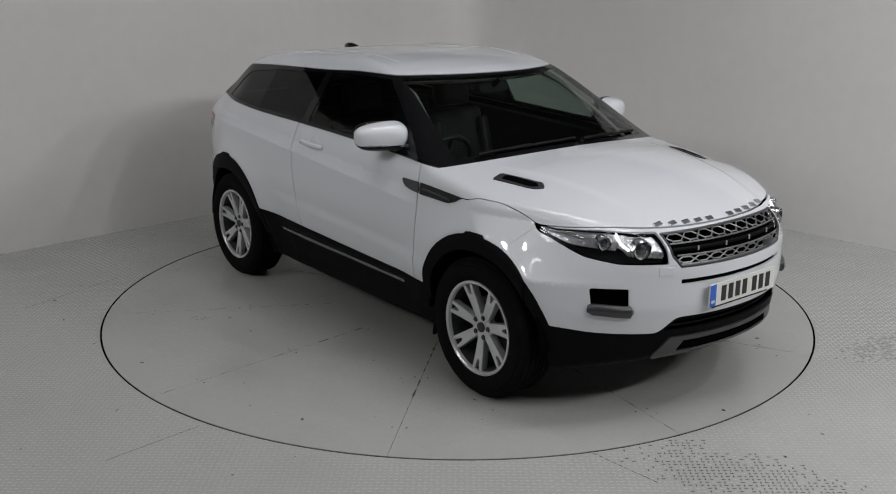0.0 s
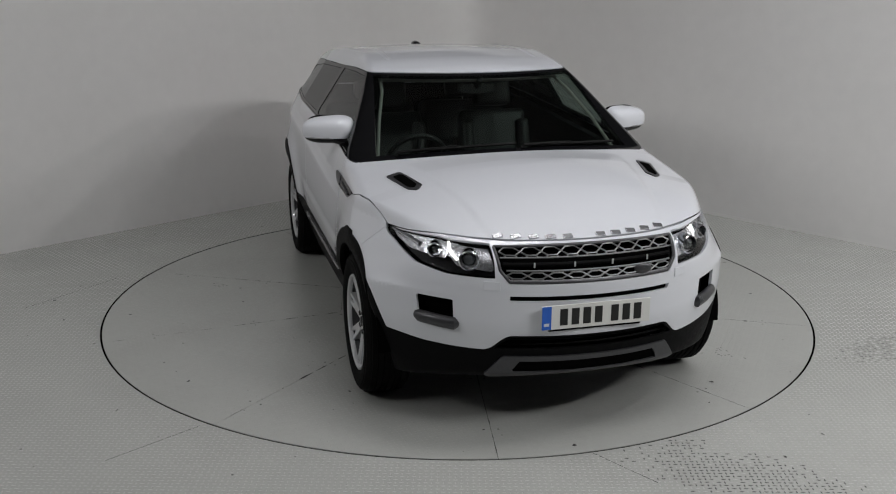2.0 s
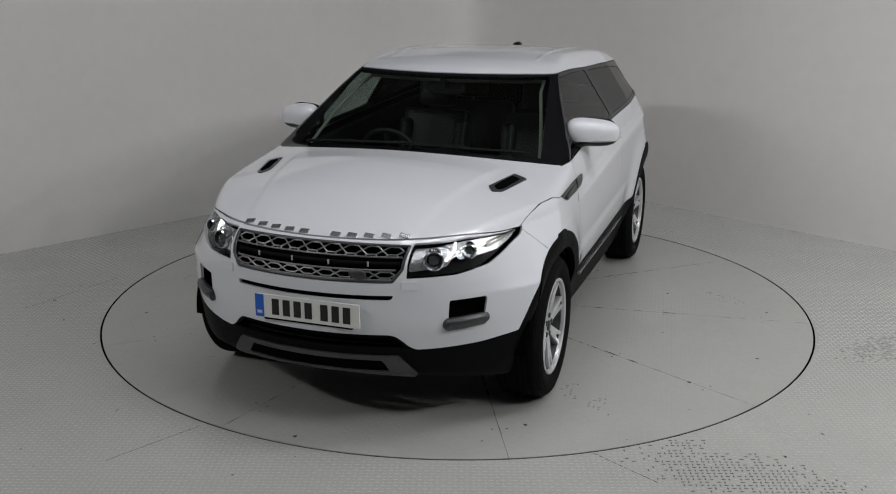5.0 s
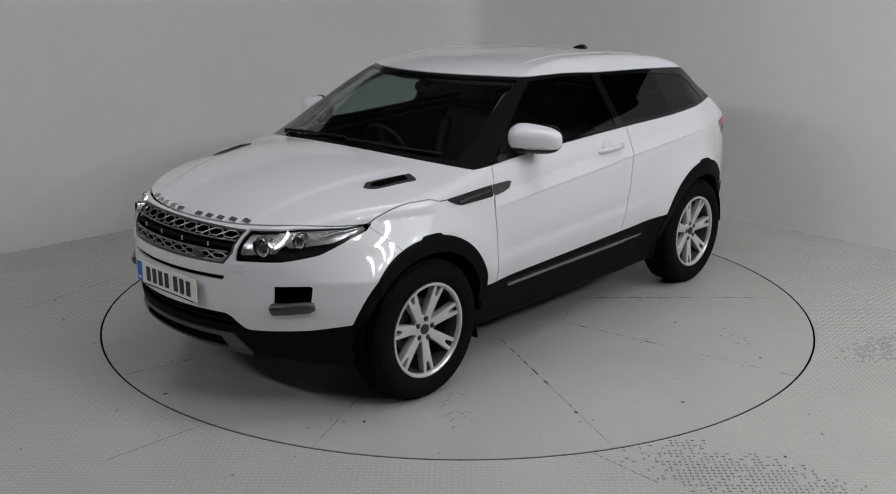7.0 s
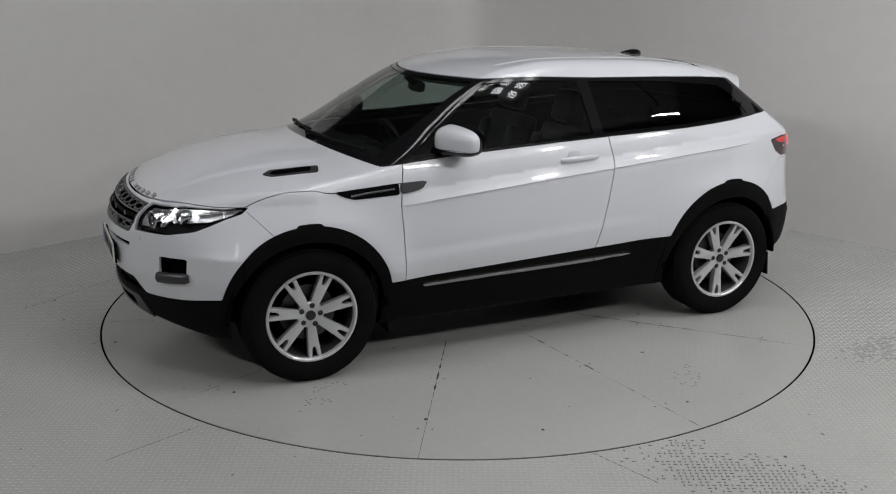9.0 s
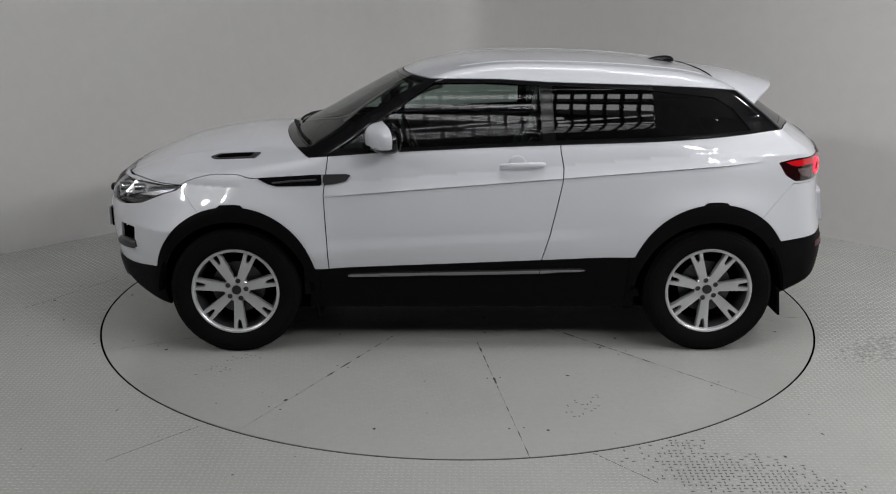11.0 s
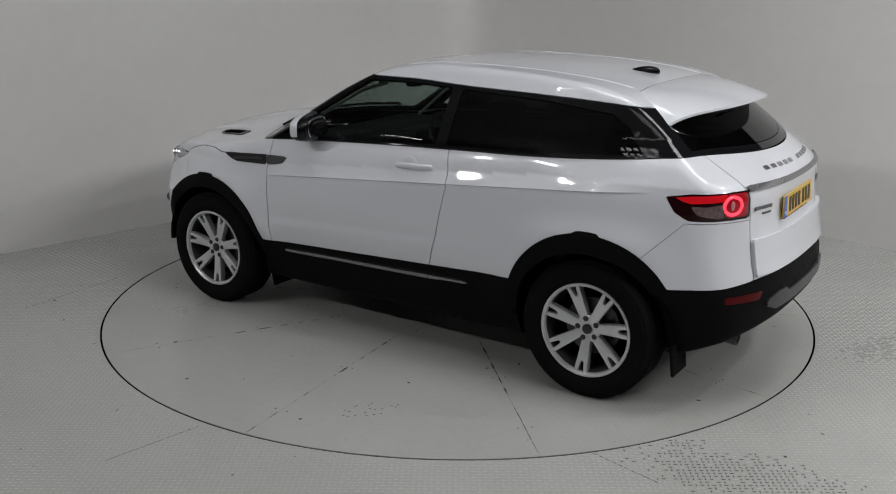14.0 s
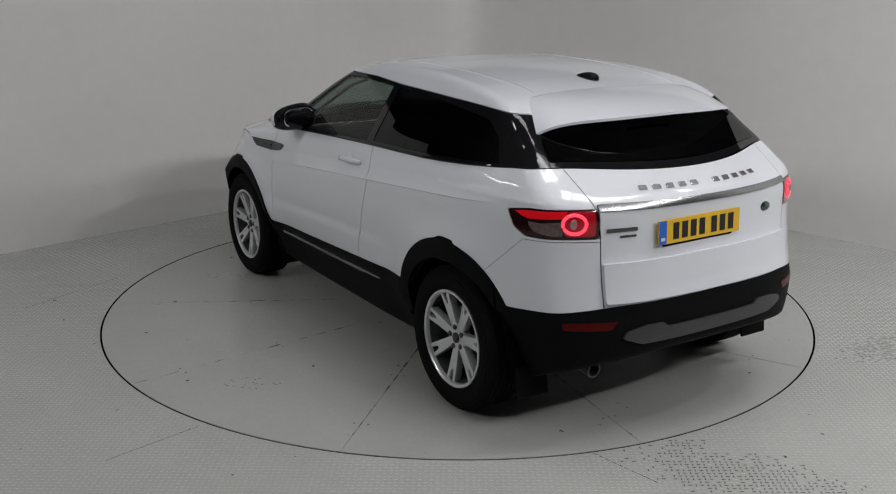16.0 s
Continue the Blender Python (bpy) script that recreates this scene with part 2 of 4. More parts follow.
scuffs("paint_wear", 60, lambda x, y: R + 0.02 < math.hypot(x, y) and y < 4.2 - abs(x) and y > -2.7, 3.6, floor, "dark chips in the floor paint", 7)
scuffs("table_paint_wear", 80, lambda x, y: math.hypot(x, y) < R - 0.03, 2.2, table, "dark chips in the turntable paint", 9)


# walls: two meeting in a rounded corner behind the table, and the hall round it
CORNER = Vector((0.07, 4.56))
bm = bmesh.new()
BEND = (CORNER + Vector((-0.27, -0.2754)), CORNER + Vector((0.27, -0.27)))
path = [Vector((-7.2, -2.85)), BEND[0]]
for k in range(13):
    t = k / 12
    a, b = BEND
    path.append(a * (1 - t) ** 2 + CORNER * 2 * t * (1 - t) + b * t * t)
path.append(Vector((7.2, -2.57)))
WALLH = 2.7
front = [[bm.verts.new((p.x, p.y, z)) for p in path] for z in (0, WALLH)]
back = [[bm.verts.new((p.x, p.y + 0.2, z)) for p in path] for z in (0, WALLH)]
for i in range(len(path) - 1):
    bm.faces.new((front[0][i], front[0][i + 1], front[1][i + 1], front[1][i]))
    bm.faces.new((back[0][i + 1], back[0][i], back[1][i], back[1][i + 1]))
    bm.faces.new((front[1][i], front[1][i + 1], back[1][i + 1], back[1][i]))
for i in (0, len(path) - 1):
    bm.faces.new((front[0][i], front[1][i], back[1][i], back[0][i]))
tagged(part("wall_corner", bm, WALLPAINT, smooth=30), "white painted booth walls with a rounded corner", "wall", kind="structure")
HALLPAINT = mat("dull_hall_cladding", (0.13, 0.13, 0.135), 0.8, grain=0.12, scale=3)
CEIL = 6.2
for nm, b in (("wall_north", (HALL[0], HALL[1], HALL[3], HALL[3] + 0.2)), ("wall_south", (HALL[0], HALL[1], HALL[2] - 0.2, HALL[2])), ("wall_west", (HALL[0] - 0.2, HALL[0], HALL[2], HALL[3])), ("wall_east", (HALL[1], HALL[1] + 0.2, HALL[2], HALL[3]))):
    tagged(part(nm, box(*b, 0, CEIL), HALLPAINT), "plain pale hall wall", "wall", kind="structure")
tagged(part("ceiling", box(HALL[0], HALL[1], HALL[2], HALL[3], CEIL, CEIL + 0.2), CEILING), "plain grey hall ceiling", "ceiling", kind="structure")


# rooflight with glazing bars, and rows of tube lamps
def rooflight(cx, cy, wide, long, nx, ny, watts):
    lightbox = tagged(new("rooflight"), "bright rooflight with a grid of glazing bars", "rooflight", kind="structure")
    lightbox.location = (cx, cy, CEIL)
    for i in range(nx + 1):
        x = -wide / 2 + wide * i / nx
        part("glazing_bar", box(x - 0.016, x + 0.016, -long / 2, long / 2, -0.16, -0.05), HALLPAINT, lightbox)
    for j in range(ny + 1):
        y = -long / 2 + long * j / ny
        part("glazing_bar", box(-wide / 2, wide / 2, y - 0.016, y + 0.016, -0.15, -0.06), HALLPAINT, lightbox)
    area("daylight", pose(cx, cy, CEIL - 0.02), wide, long, watts, (0.985, 0.98, 1.0))


def tube_lamp(x, y, z, rz, watts, length=0.6):
    lamp = tagged(new("tube_lamp"), "white hanging tube lamp", "lamp", group="hall lamps")
    lamp.matrix_basis = pose(x, y, z, 0, 0, rz)
    part("housing", box(-length / 2, length / 2, -0.09, 0.09, 0.012, 0.08, 0.01), HALLPAINT, lamp)
    part("cable", box(-0.006, 0.006, -0.006, 0.006, 0.08, CEIL - z), HALLPAINT, lamp)
    area("tube", pose(x, y, z + 0.005, 0, 0, rz), length, 0.15, watts)


rooflight(0.5, -4.0, 3.5, 1.1, 19, 7, 62)
rooflight(2.7, -1.9, 2.4, 1.0, 10, 5, 112)
# unseen third rooflight, added overhead as top fill; its place is made up
rooflight(0.3, -0.9, 2.4, 0.9, 10, 4, 66)
for x, y, rz, w in ((-1.9, -1.9, 0, 5), (5.0, -1.5, 0, 60), (-3.6, -4.2, 90, 4), (3.2, -6.0, 90, 20), (-5.6, -1.4, 90, 4)):
    tube_lamp(x, y, 4.9, rz, w)
# two unseen extra tubes, added low to brighten the front floor
for x, w in ((-2.6, 4), (2.9, 24)):
    tube_lamp(x, -4.4, 3.7, 90, w, 1.2)


def floodlight(x, y, z, aim, watts):
    m = look((x, y, z), aim)
    lamp = tagged(new("floodlight"), "black floodlight with a bright panel on a tall stand", "floodlight", group="floodlights")
    lamp.location = (x, y, 0)
    head = part("lamp_head", box(-0.16, 0.16, -0.13, 0.13, 0.02, 0.12, 0.01), PLASTIC, lamp)
    head.matrix_basis = pose(-x, -y, 0) @ m
    part("stand", box(-0.03, 0.03, -0.03, 0.03, 0, z - 0.1), PLASTIC, lamp)
    part("foot", box(-0.4, 0.4, -0.4, 0.4, 0, 0.03, 0.01), PLASTIC, lamp)
    area("flood", m, 0.26, 0.2, watts)


for k in range(3):
    floodlight(5.2 + 0.9 * k, -5.6 + 1.0 * k, 5.0 - 0.25 * k, (-0.8, 1.8, 0.9), 57)
    floodlight(-5.2 - 0.9 * k, -5.6 + 1.0 * k, 5.0 - 0.25 * k, (1.2, 1.8, 0.9), 38)
# ---- car body as a smooth solid, cut into panels ----
def curve(x, pts):
    """A smooth curve through a few control points (monotone cubic)."""
    xs, ys = np.array([a for a, _ in pts]), np.array([b for _, b in pts])
    if xs[0] > xs[-1]:
        xs, ys = xs[::-1], ys[::-1]
    h, d = np.diff(xs), np.diff(ys) / np.diff(xs)
    m = np.concatenate([[d[0]], np.where(d[:-1] * d[1:] > 0, 2 * d[:-1] * d[1:] / (d[:-1] + d[1:] + 1e-12), 0), [d[-1]]])
    x = np.clip(x, xs[0], xs[-1])
    i = np.clip(np.searchsorted(xs, x, side="right") - 1, 0, len(h) - 1)
    t = (x - xs[i]) / h[i]
    return (2 * t**3 - 3 * t**2 + 1) * ys[i] + (t**3 - 2 * t**2 + t) * h[i] * m[i] + (3 * t**2 - 2 * t**3) * ys[i + 1] + (t**3 - t**2) * h[i] * m[i + 1]


def smax(a, b, k):
    h = np.clip(0.5 + (a - b) / (2 * k), 0, 1)
    return b + (a - b) * h + k * h * (1 - h)


TOP = [(2.3, 0.80), (2.15, 0.895), (2.05, 0.95), (1.9, 1.015), (1.7, 1.075), (1.4, 1.13), (1.1, 1.163), (0.98, 1.212), (0.7, 1.364), (0.45, 1.494), (0.3, 1.549), (0.1, 1.583),
       (-0.25, 1.603), (-0.7, 1.598), (-1.1, 1.575), (-1.4, 1.53), (-1.55, 1.48), (-1.7, 1.388), (-1.85, 1.288), (-2.0, 1.19), (-2.2, 1.05)]
PLAN = [(2.3, 0.86), (1.9, 0.91), (1.6, 0.908), (1.33, 0.93), (0.8, 0.93), (0, 0.935), (-0.8, 0.94), (-1.3, 0.943), (-1.66, 0.885), (-1.9, 0.818), (-2.2, 0.745)]
SECTION = [(0.15, 0.88), (0.3, 0.905), (0.45, 0.95), (0.6, 0.988), (0.75, 1.0), (0.9, 0.99), (1.0, 0.972), (1.08, 0.95), (1.17, 0.905), (1.25, 0.85), (1.5, 0.675), (1.6, 0.60), (1.75, 0.49)]
NOSE = [(0.15, 2.05), (0.25, 2.12), (0.35, 2.17), (0.45, 2.19), (0.6, 2.215), (0.75, 2.215), (0.85, 2.20), (0.95, 2.15), (1.1, 2.03)]
TAIL = [(0.15, -2.0), (0.25, -2.06), (0.35, -2.11), (0.55, -2.14), (0.66, -2.125), (0.75, -2.105), (0.95, -2.08), (1.1, -2.075), (1.2, -2.045), (1.4, -1.93)]
AX, HUBZ = 1.33, 0.353


def crown(x, y):
    """How the top falls away to the sides: flat over the roof, rounder over the bonnet."""
    bonnet_ = np.clip((x - 1.0) / 0.4, 0, 1)
    roof_ = np.clip((0.35 - x) / 0.5, 0, 1) * np.clip((x + 1.80) / 0.3, 0, 1)
    back_ = np.clip((-0.5 - x) / 0.6, 0, 1) * np.clip((x + 1.80) / 0.3, 0, 1)
    lift = 0.014 * bonnet_ * np.clip((2.1 - x) / 0.4, 0, 1) + 0.009 * roof_ - 0.012 * back_
    return lift - (0.09 + 0.07 * bonnet_ - 0.03 * roof_ - 0.018 * back_) * y**2


def solid(x, y, z):
    """Below zero inside the car's outer skin."""
    y = np.abs(y)
    bend = 0.25 * np.clip((1.5 - x) / 0.5, 0, 1) * np.clip((x + 0.5) / 0.7, 0, 1) - 0.22 * np.clip((-1.1 - x) / 0.4, 0, 1)
    top = curve(x + bend * y**2, TOP) + crown(x, y)
    # raised middle of the bonnet
    mid = np.clip((0.60 - 0.20 * (x - 1.1) - y) / 0.05 + 0.5, 0, 1)
    top = top + 0.008 * (mid * mid * (3 - 2 * mid)) * np.clip((x - 1.1) / 0.2, 0, 1) * np.clip((2.1 - x) / 0.3, 0, 1)
    side = curve(x, PLAN) * curve(z - 0.055 * np.clip(0.6 - x, 0, 2) * np.clip((z - 0.5) / 0.5, 0, 1), SECTION)
    for cx, grow in ((AX, 0.030), (-AX, 0.030)):
        r = np.hypot(x - cx, z - HUBZ)
        side = side + grow * np.exp(-(((r - 0.47) / 0.13) ** 2)) * np.clip((1.1 - z) / 0.25, 0, 1) * np.clip((z - 0.25) / 0.3, 0, 1)
    # shoulder crease and the swelling along the foot of the door
    up = np.clip((z - (0.965 - 0.078 * x)) / 0.07 + 0.5, 0, 1)
    side = side - 0.006 * (up * up * (3 - 2 * up) - 0.5) * np.clip((0.85 - x) / 0.5, 0, 1) * np.clip((x + 1.75) / 0.3, 0, 1)
    low = np.clip((z - (0.665 - 0.05 * x)) / 0.07 + 0.5, 0, 1)
    side = side + 0.009 * (1 - low * low * (3 - 2 * low)) * np.clip((0.9 - np.abs(x - 0.1)) / 0.25, 0, 1)
    side = side * (1 - 0.075 * np.clip((-1.0 - x) / 0.6, 0, 1) * np.clip((z - 1.12) / 0.2, 0, 1))
    nose = curve(z, NOSE) - 0.40 * y**2 - 0.23 * y**4 - 0.55 * np.clip((z - 0.70) / 0.25, 0, 1) * np.minimum(y, 0.95) ** 6
    tail = curve(z, TAIL) + 0.08 * y**2 + 0.36 * y**4
    f = smax(z - top, y - side, 0.035 + 0.02 * np.clip((x - 0.9) / 0.4, 0, 1))
    f = smax(f, x - nose, 0.05)
    f = smax(f, tail - x, 0.05)
    return smax(f, 0.235 + 0.44 * np.clip(-1.67 - x, 0, 1) + 0.22 * np.clip(x - 1.7, 0, 1) - z, 0.03)


def gradient(p, e=2e-3):
    g = np.stack([solid(*(p + e * a).T) - solid(*(p - e * a).T) for a in np.eye(3)], -1) / (2 * e)
    return g, g / np.linalg.norm(g, axis=1)[:, None]


def skin(h=0.0165):
    """The solid's surface as a mesh: one corner in each crossed cell, pulled onto the skin."""
    ax = [np.arange(a, b, h) for a, b in ((-2.30, 2.32), (-1.11, 1.12), (0.13, 1.70))]
    f = solid(*np.meshgrid(*ax, indexing="ij"))
    s = f < 0
    n = tuple(k - 1 for k in s.shape)
    corner = sum(s[i:n[0] + i, j:n[1] + j, k:n[2] + k].astype(int) for i in (0, 1) for j in (0, 1) for k in (0, 1))
    cell = (corner > 0) & (corner < 8)
    idx = np.full(n, -1)
    idx[cell] = np.arange(cell.sum())
    v = np.stack([ax[d][i] + h / 2 for d, i in enumerate(np.nonzero(cell))], -1)
    for _ in range(6):
        g, unit = gradient(v)
        v = v - unit * np.clip(solid(*v.T) / np.linalg.norm(g, axis=1), -h, h)[:, None]
    quads = []
    for d in range(3):
        a, b = (d + 1) % 3, (d + 2) % 3
        lo, hi = [slice(1, -1)] * 3, [slice(1, -1)] * 3
        lo[d], hi[d] = slice(0, -1), slice(1, None)
        s0, s1 = s[tuple(lo)], s[tuple(hi)]
        for flip in (0, 1):
            at = np.nonzero((s0 & ~s1) if not flip else (~s0 & s1))
            base = [at[0] + 1, at[1] + 1, at[2] + 1]
            base[d] = at[d]
            ring = []
            for oa, ob in ((1, 1), (0, 1), (0, 0), (1, 0)):
                q = list(base)
                q[a], q[b] = q[a] - oa, q[b] - ob
                ring.append(idx[tuple(q)])
            quads.append(np.stack(ring[::-1] if flip else ring, -1))
    q = np.concatenate(quads)
    return v, gradient(v)[1], np.concatenate([q[:, [0, 1, 2]], q[:, [0, 2, 3]]])


def split(piece, f):
    """Cuts a piece of skin along f = 0: the part below zero, and the rest."""
    v, nrm, tri = piece
    val = f(*v.T)
    val = np.where(np.abs(val) < 1e-7, 1e-7, val)
    neg = val[tri] < 0
    c = neg.sum(1)
    inside, outside = [tri[c == 3]], [tri[c == 0]]
    nv, nn, made = list(v), list(nrm), {}

    def cut(i, j):
        key = (min(i, j), max(i, j))
        if key not in made:
            k = val[i] / (val[i] - val[j])
            made[key] = len(nv)
            nv.append(v[i] + (v[j] - v[i]) * k)
            m = nrm[i] + (nrm[j] - nrm[i]) * k
            nn.append(m / np.linalg.norm(m))
        return made[key]

    extra_in, extra_out = [], []
    for t, s in zip(tri[(c == 1) | (c == 2)], neg[(c == 1) | (c == 2)]):
        lone = int(np.argmax(s)) if s.sum() == 1 else int(np.argmin(s))
        a, b, d = t[lone], t[(lone + 1) % 3], t[(lone + 2) % 3]
        ab, ad = cut(a, b), cut(a, d)
        one, two = [(a, ab, ad)], [(ab, b, d), (ab, d, ad)]
        (extra_in if s.sum() == 1 else extra_out).extend(one)
        (extra_out if s.sum() == 1 else extra_in).extend(two)
    nv, nn = np.array(nv), np.array(nn)
    pack = lambda base, more: (nv, nn, np.concatenate([base[0], np.array(more, int).reshape(-1, 3)]))
    return tidy(pack(inside, extra_in)), tidy(pack(outside, extra_out))


def tidy(piece):
    v, n, t = piece
    used, inv = np.unique(t, return_inverse=True)
    return v[used], n[used], inv.reshape(-1, 3)


def sheet(name, piece, material, parent, label="", out=0.0, depth=0.014, gap=True):
    """A panel: the piece of skin, moved out along its normals, with a turned-in edge."""
    v, n, t = piece
    v = v + n * out
    edges = {}
    for tri in t:
        for i in range(3):
            edges[(tri[i], tri[(i + 1) % 3])] = 1
    rim = [e for e in edges if (e[1], e[0]) not in edges]
    verts, faces, normals = list(v), [tuple(x) for x in t], [n[i] for tri in t for i in tri]
    lip = {}
    for a, b in rim:
        for i in (a, b):
            if i not in lip:
                lip[i] = len(verts)
                verts.extend([v[i], v[i] - n[i] * depth])
        faces.append((b, a, -1 - lip[a], -1 - lip[b])[:0] + (lip[b], lip[a], lip[a] + 1, lip[b] + 1))
        normals.extend([(0, 0, 0)] * 4)
    me = bpy.data.meshes.new(name)
    me.from_pydata([tuple(x) for x in verts], [], [tuple(int(i) for i in f) for f in faces])
    me.materials.append(material)
    me.shade_smooth()
    me.normals_split_custom_set([tuple(x) for x in normals])
    ob = new(name, me)
    ob.parent = parent
    if label:
        ob["label"] = label
    return ob


def polygon(pts):
    """Signed distance in a plane to a closed outline."""
    p = np.array(pts, float)
    q = np.roll(p, -1, 0)

    def f(a, b):
        best, odd = np.full(a.shape, 1e9), np.zeros(a.shape, bool)
        for (x0, y0), (x1, y1) in zip(p, q):
            dx, dy = x1 - x0, y1 - y0
            k = np.clip(((a - x0) * dx + (b - y0) * dy) / (dx * dx + dy * dy), 0, 1)
            best = np.minimum(best, np.hypot(a - x0 - k * dx, b - y0 - k * dy))
            odd ^= ((y0 > b) != (y1 > b)) & (a < dx * (b - y0) / (dy if dy else 1e-9) + x0)
        return np.where(odd, -best, best)
    return f


def both(*fs):
    return lambda x, y, z: np.maximum.reduce([f(x, y, z) for f in fs])


def either(*fs):
    return lambda x, y, z: np.minimum.reduce([f(x, y, z) for f in fs])


def side_outline(pts, sign=0, least=0.4):
    g = polygon(pts)
    return lambda x, y, z: np.maximum(g(x, z), least - (np.abs(y) if not sign else sign * y))


def front_outline(pts, least=1.2):
    g = polygon(pts)
    return lambda x, y, z: np.maximum(g(y, z), least - x)


def rear_outline(pts, least=1.5):
    g = polygon(pts)
    return lambda x, y, z: np.maximum(g(y, z), least + x)


def top_outline(pts, least=0.9):
    g = polygon(pts)
    return lambda x, y, z: np.maximum(g(x, y), least - z)


def peel(piece, f, gap=0.0):
    """The inside and the outside of a cut, with a shut line between them."""
    if not gap:
        return split(piece, f)
    inner, rest = split(piece, lambda x, y, z: f(x, y, z) + gap)
    return inner, split(rest, lambda x, y, z: f(x, y, z) - gap)[1]


def lipped(piece):
    """A side panel with the shoulder crease: the upper half ends in a lip that stands proud of the lower."""
    line = lambda x, y, z: z - (0.965 - 0.078 * x)
    low, up = split(piece, line)
    v, n, t = up
    fade = np.clip((0.92 - v[:, 0]) / 0.3, 0, 1) * np.clip((v[:, 0] + 1.64) / 0.25, 0, 1)
    d = np.clip(1 - line(*v.T) / 0.07, 0, 1) * fade
    v = v + n * (0.011 * d)[:, None]
    n = n + np.array((0, 0, 0.19)) * ((d > 0) * fade)[:, None]
    n = n / np.linalg.norm(n, axis=1)[:, None]
    return np.concatenate([low[0], v]), np.concatenate([low[1], n]), np.concatenate([low[2], t + len(low[0])])


def largest(piece):
    """The biggest connected part of a piece of skin."""
    v, n, t = piece
    lab = np.arange(len(v))
    while True:
        low = lab[t].min(1)
        nxt = lab.copy()
        for k in range(3):
            np.minimum.at(nxt, t[:, k], low)
        nxt = nxt[nxt]
        if (nxt == lab).all():
            break
        lab = nxt
    names, count = np.unique(lab[t[:, 0]], return_counts=True)
    return tidy((v, n, t[lab[t[:, 0]] == names[count.argmax()]]))


def meet(origin, way, far=3.0):
    """Where a ray from outside first meets the skin, and the skin's normal there."""
    o, d = np.array(origin, float), np.array(way, float)
    k = np.arange(0, far, 0.004)
    p = o + k[:, None] * d
    i = int(np.argmax(solid(*p.T) < 0))
    a, b = k[max(i - 1, 0)], k[i]
    for _ in range(18):
        m = (a + b) / 2
        if solid(*(o + m * d)[:, None])[0] < 0:
            b = m
        else:
            a = m
    p = o + b * d
    return Vector(p), Vector(gradient(p[None])[1][0])


def side_at(x, z, s=1):
    return meet((x, s * 1.4, z), (0, -s, 0))


def front_at(y, z):
    return meet((2.6, y, z), (-1, 0, 0))


def rear_at(y, z):
    return meet((-2.6, y, z), (1, 0, 0))


def top_at(x, y):
    return meet((x, y, 2.0), (0, 0, -1))


def tube(pts, radius, seg=8, bm=None, flat=1.0):
    """A round bar along a line of points, its ends closed."""
    bm = bm or bmesh.new()
    pts = [Vector(p) for p in pts]
    rings = []
    for i, p in enumerate(pts):
        d = (pts[min(i + 1, len(pts) - 1)] - pts[max(i - 1, 0)]).normalized()
        up = Vector((0, 0, 1)) if abs(d.z) < 0.9 else Vector((1, 0, 0))
        a = d.cross(up).normalized()
        b = a.cross(d)
        r = radius[i] if isinstance(radius, (list, tuple)) else radius
        rings.append([bm.verts.new(p + (a * math.cos(2 * math.pi * k / seg) * flat + b * math.sin(2 * math.pi * k / seg)) * r) for k in range(seg)])
    for r0, r1 in zip(rings, rings[1:]):
        for k in range(seg):
            bm.faces.new((r0[k], r0[(k + 1) % seg], r1[(k + 1) % seg], r1[k]))
    bm.faces.new(rings[0][::-1])
    bm.faces.new(rings[-1])
    return bm


def revolve(profile, seg=64, bm=None):
    """A closed ring turned about the y axis from (radius, y) pairs."""
    bm = bm or bmesh.new()
    rings = [[bm.verts.new((r * math.cos(2 * math.pi * k / seg), y, r * math.sin(2 * math.pi * k / seg))) for k in range(seg)] for r, y in profile]
    n = len(rings)
    for i in range(n):
        a, b = rings[i], rings[(i + 1) % n]
        for k in range(seg):
            bm.faces.new((a[k], a[(k + 1) % seg], b[(k + 1) % seg], b[k]))
    return bm


def prism(outline, y0, y1, bevel=0.0, bm=None, m=None):
    """An outline in x and z, drawn out along y."""
    bm = bm or bmesh.new()
    a = [bm.verts.new((x, y0, z)) for x, z in outline]
    b = [bm.verts.new((x, y1, z)) for x, z in outline]
    n = len(a)
    faces = [bm.faces.new(a), bm.faces.new(b[::-1])]
    for i in range(n):
        faces.append(bm.faces.new((a[i], b[i], b[(i + 1) % n], a[(i + 1) % n])))
    if m is not None:
        bmesh.ops.transform(bm, matrix=m, verts=a + b)
    if bevel:
        bmesh.ops.recalc_face_normals(bm, faces=faces)
        edges = {e for f in faces for e in f.edges}
        bmesh.ops.bevel(bm, geom=list(edges), offset=bevel, segments=2, affect="EDGES", profile=0.6)
    return bm


def block(centre, normal, wide, high, deep, bevel=0.0, up=(0, 0, 1), bm=None):
    """A small slab lying on a surface: wide along it, high up it, deep outwards from it."""
    bm = bm or bmesh.new()
    n = Vector(normal).normalized()
    a = Vector(up).cross(n).normalized()
    b = n.cross(a)
    m = Matrix((a, b, n)).transposed().to_4x4()
    m.translation = Vector(centre) + n * deep / 2
    made = bmesh.ops.create_cube(bm, size=1, matrix=m @ Matrix.Diagonal((wide, high, deep, 1)))["verts"]
    if bevel:
        bmesh.ops.bevel(bm, geom=list({e for v in made for e in v.link_edges}), offset=bevel, segments=2, affect="EDGES", profile=0.6)
    return bm


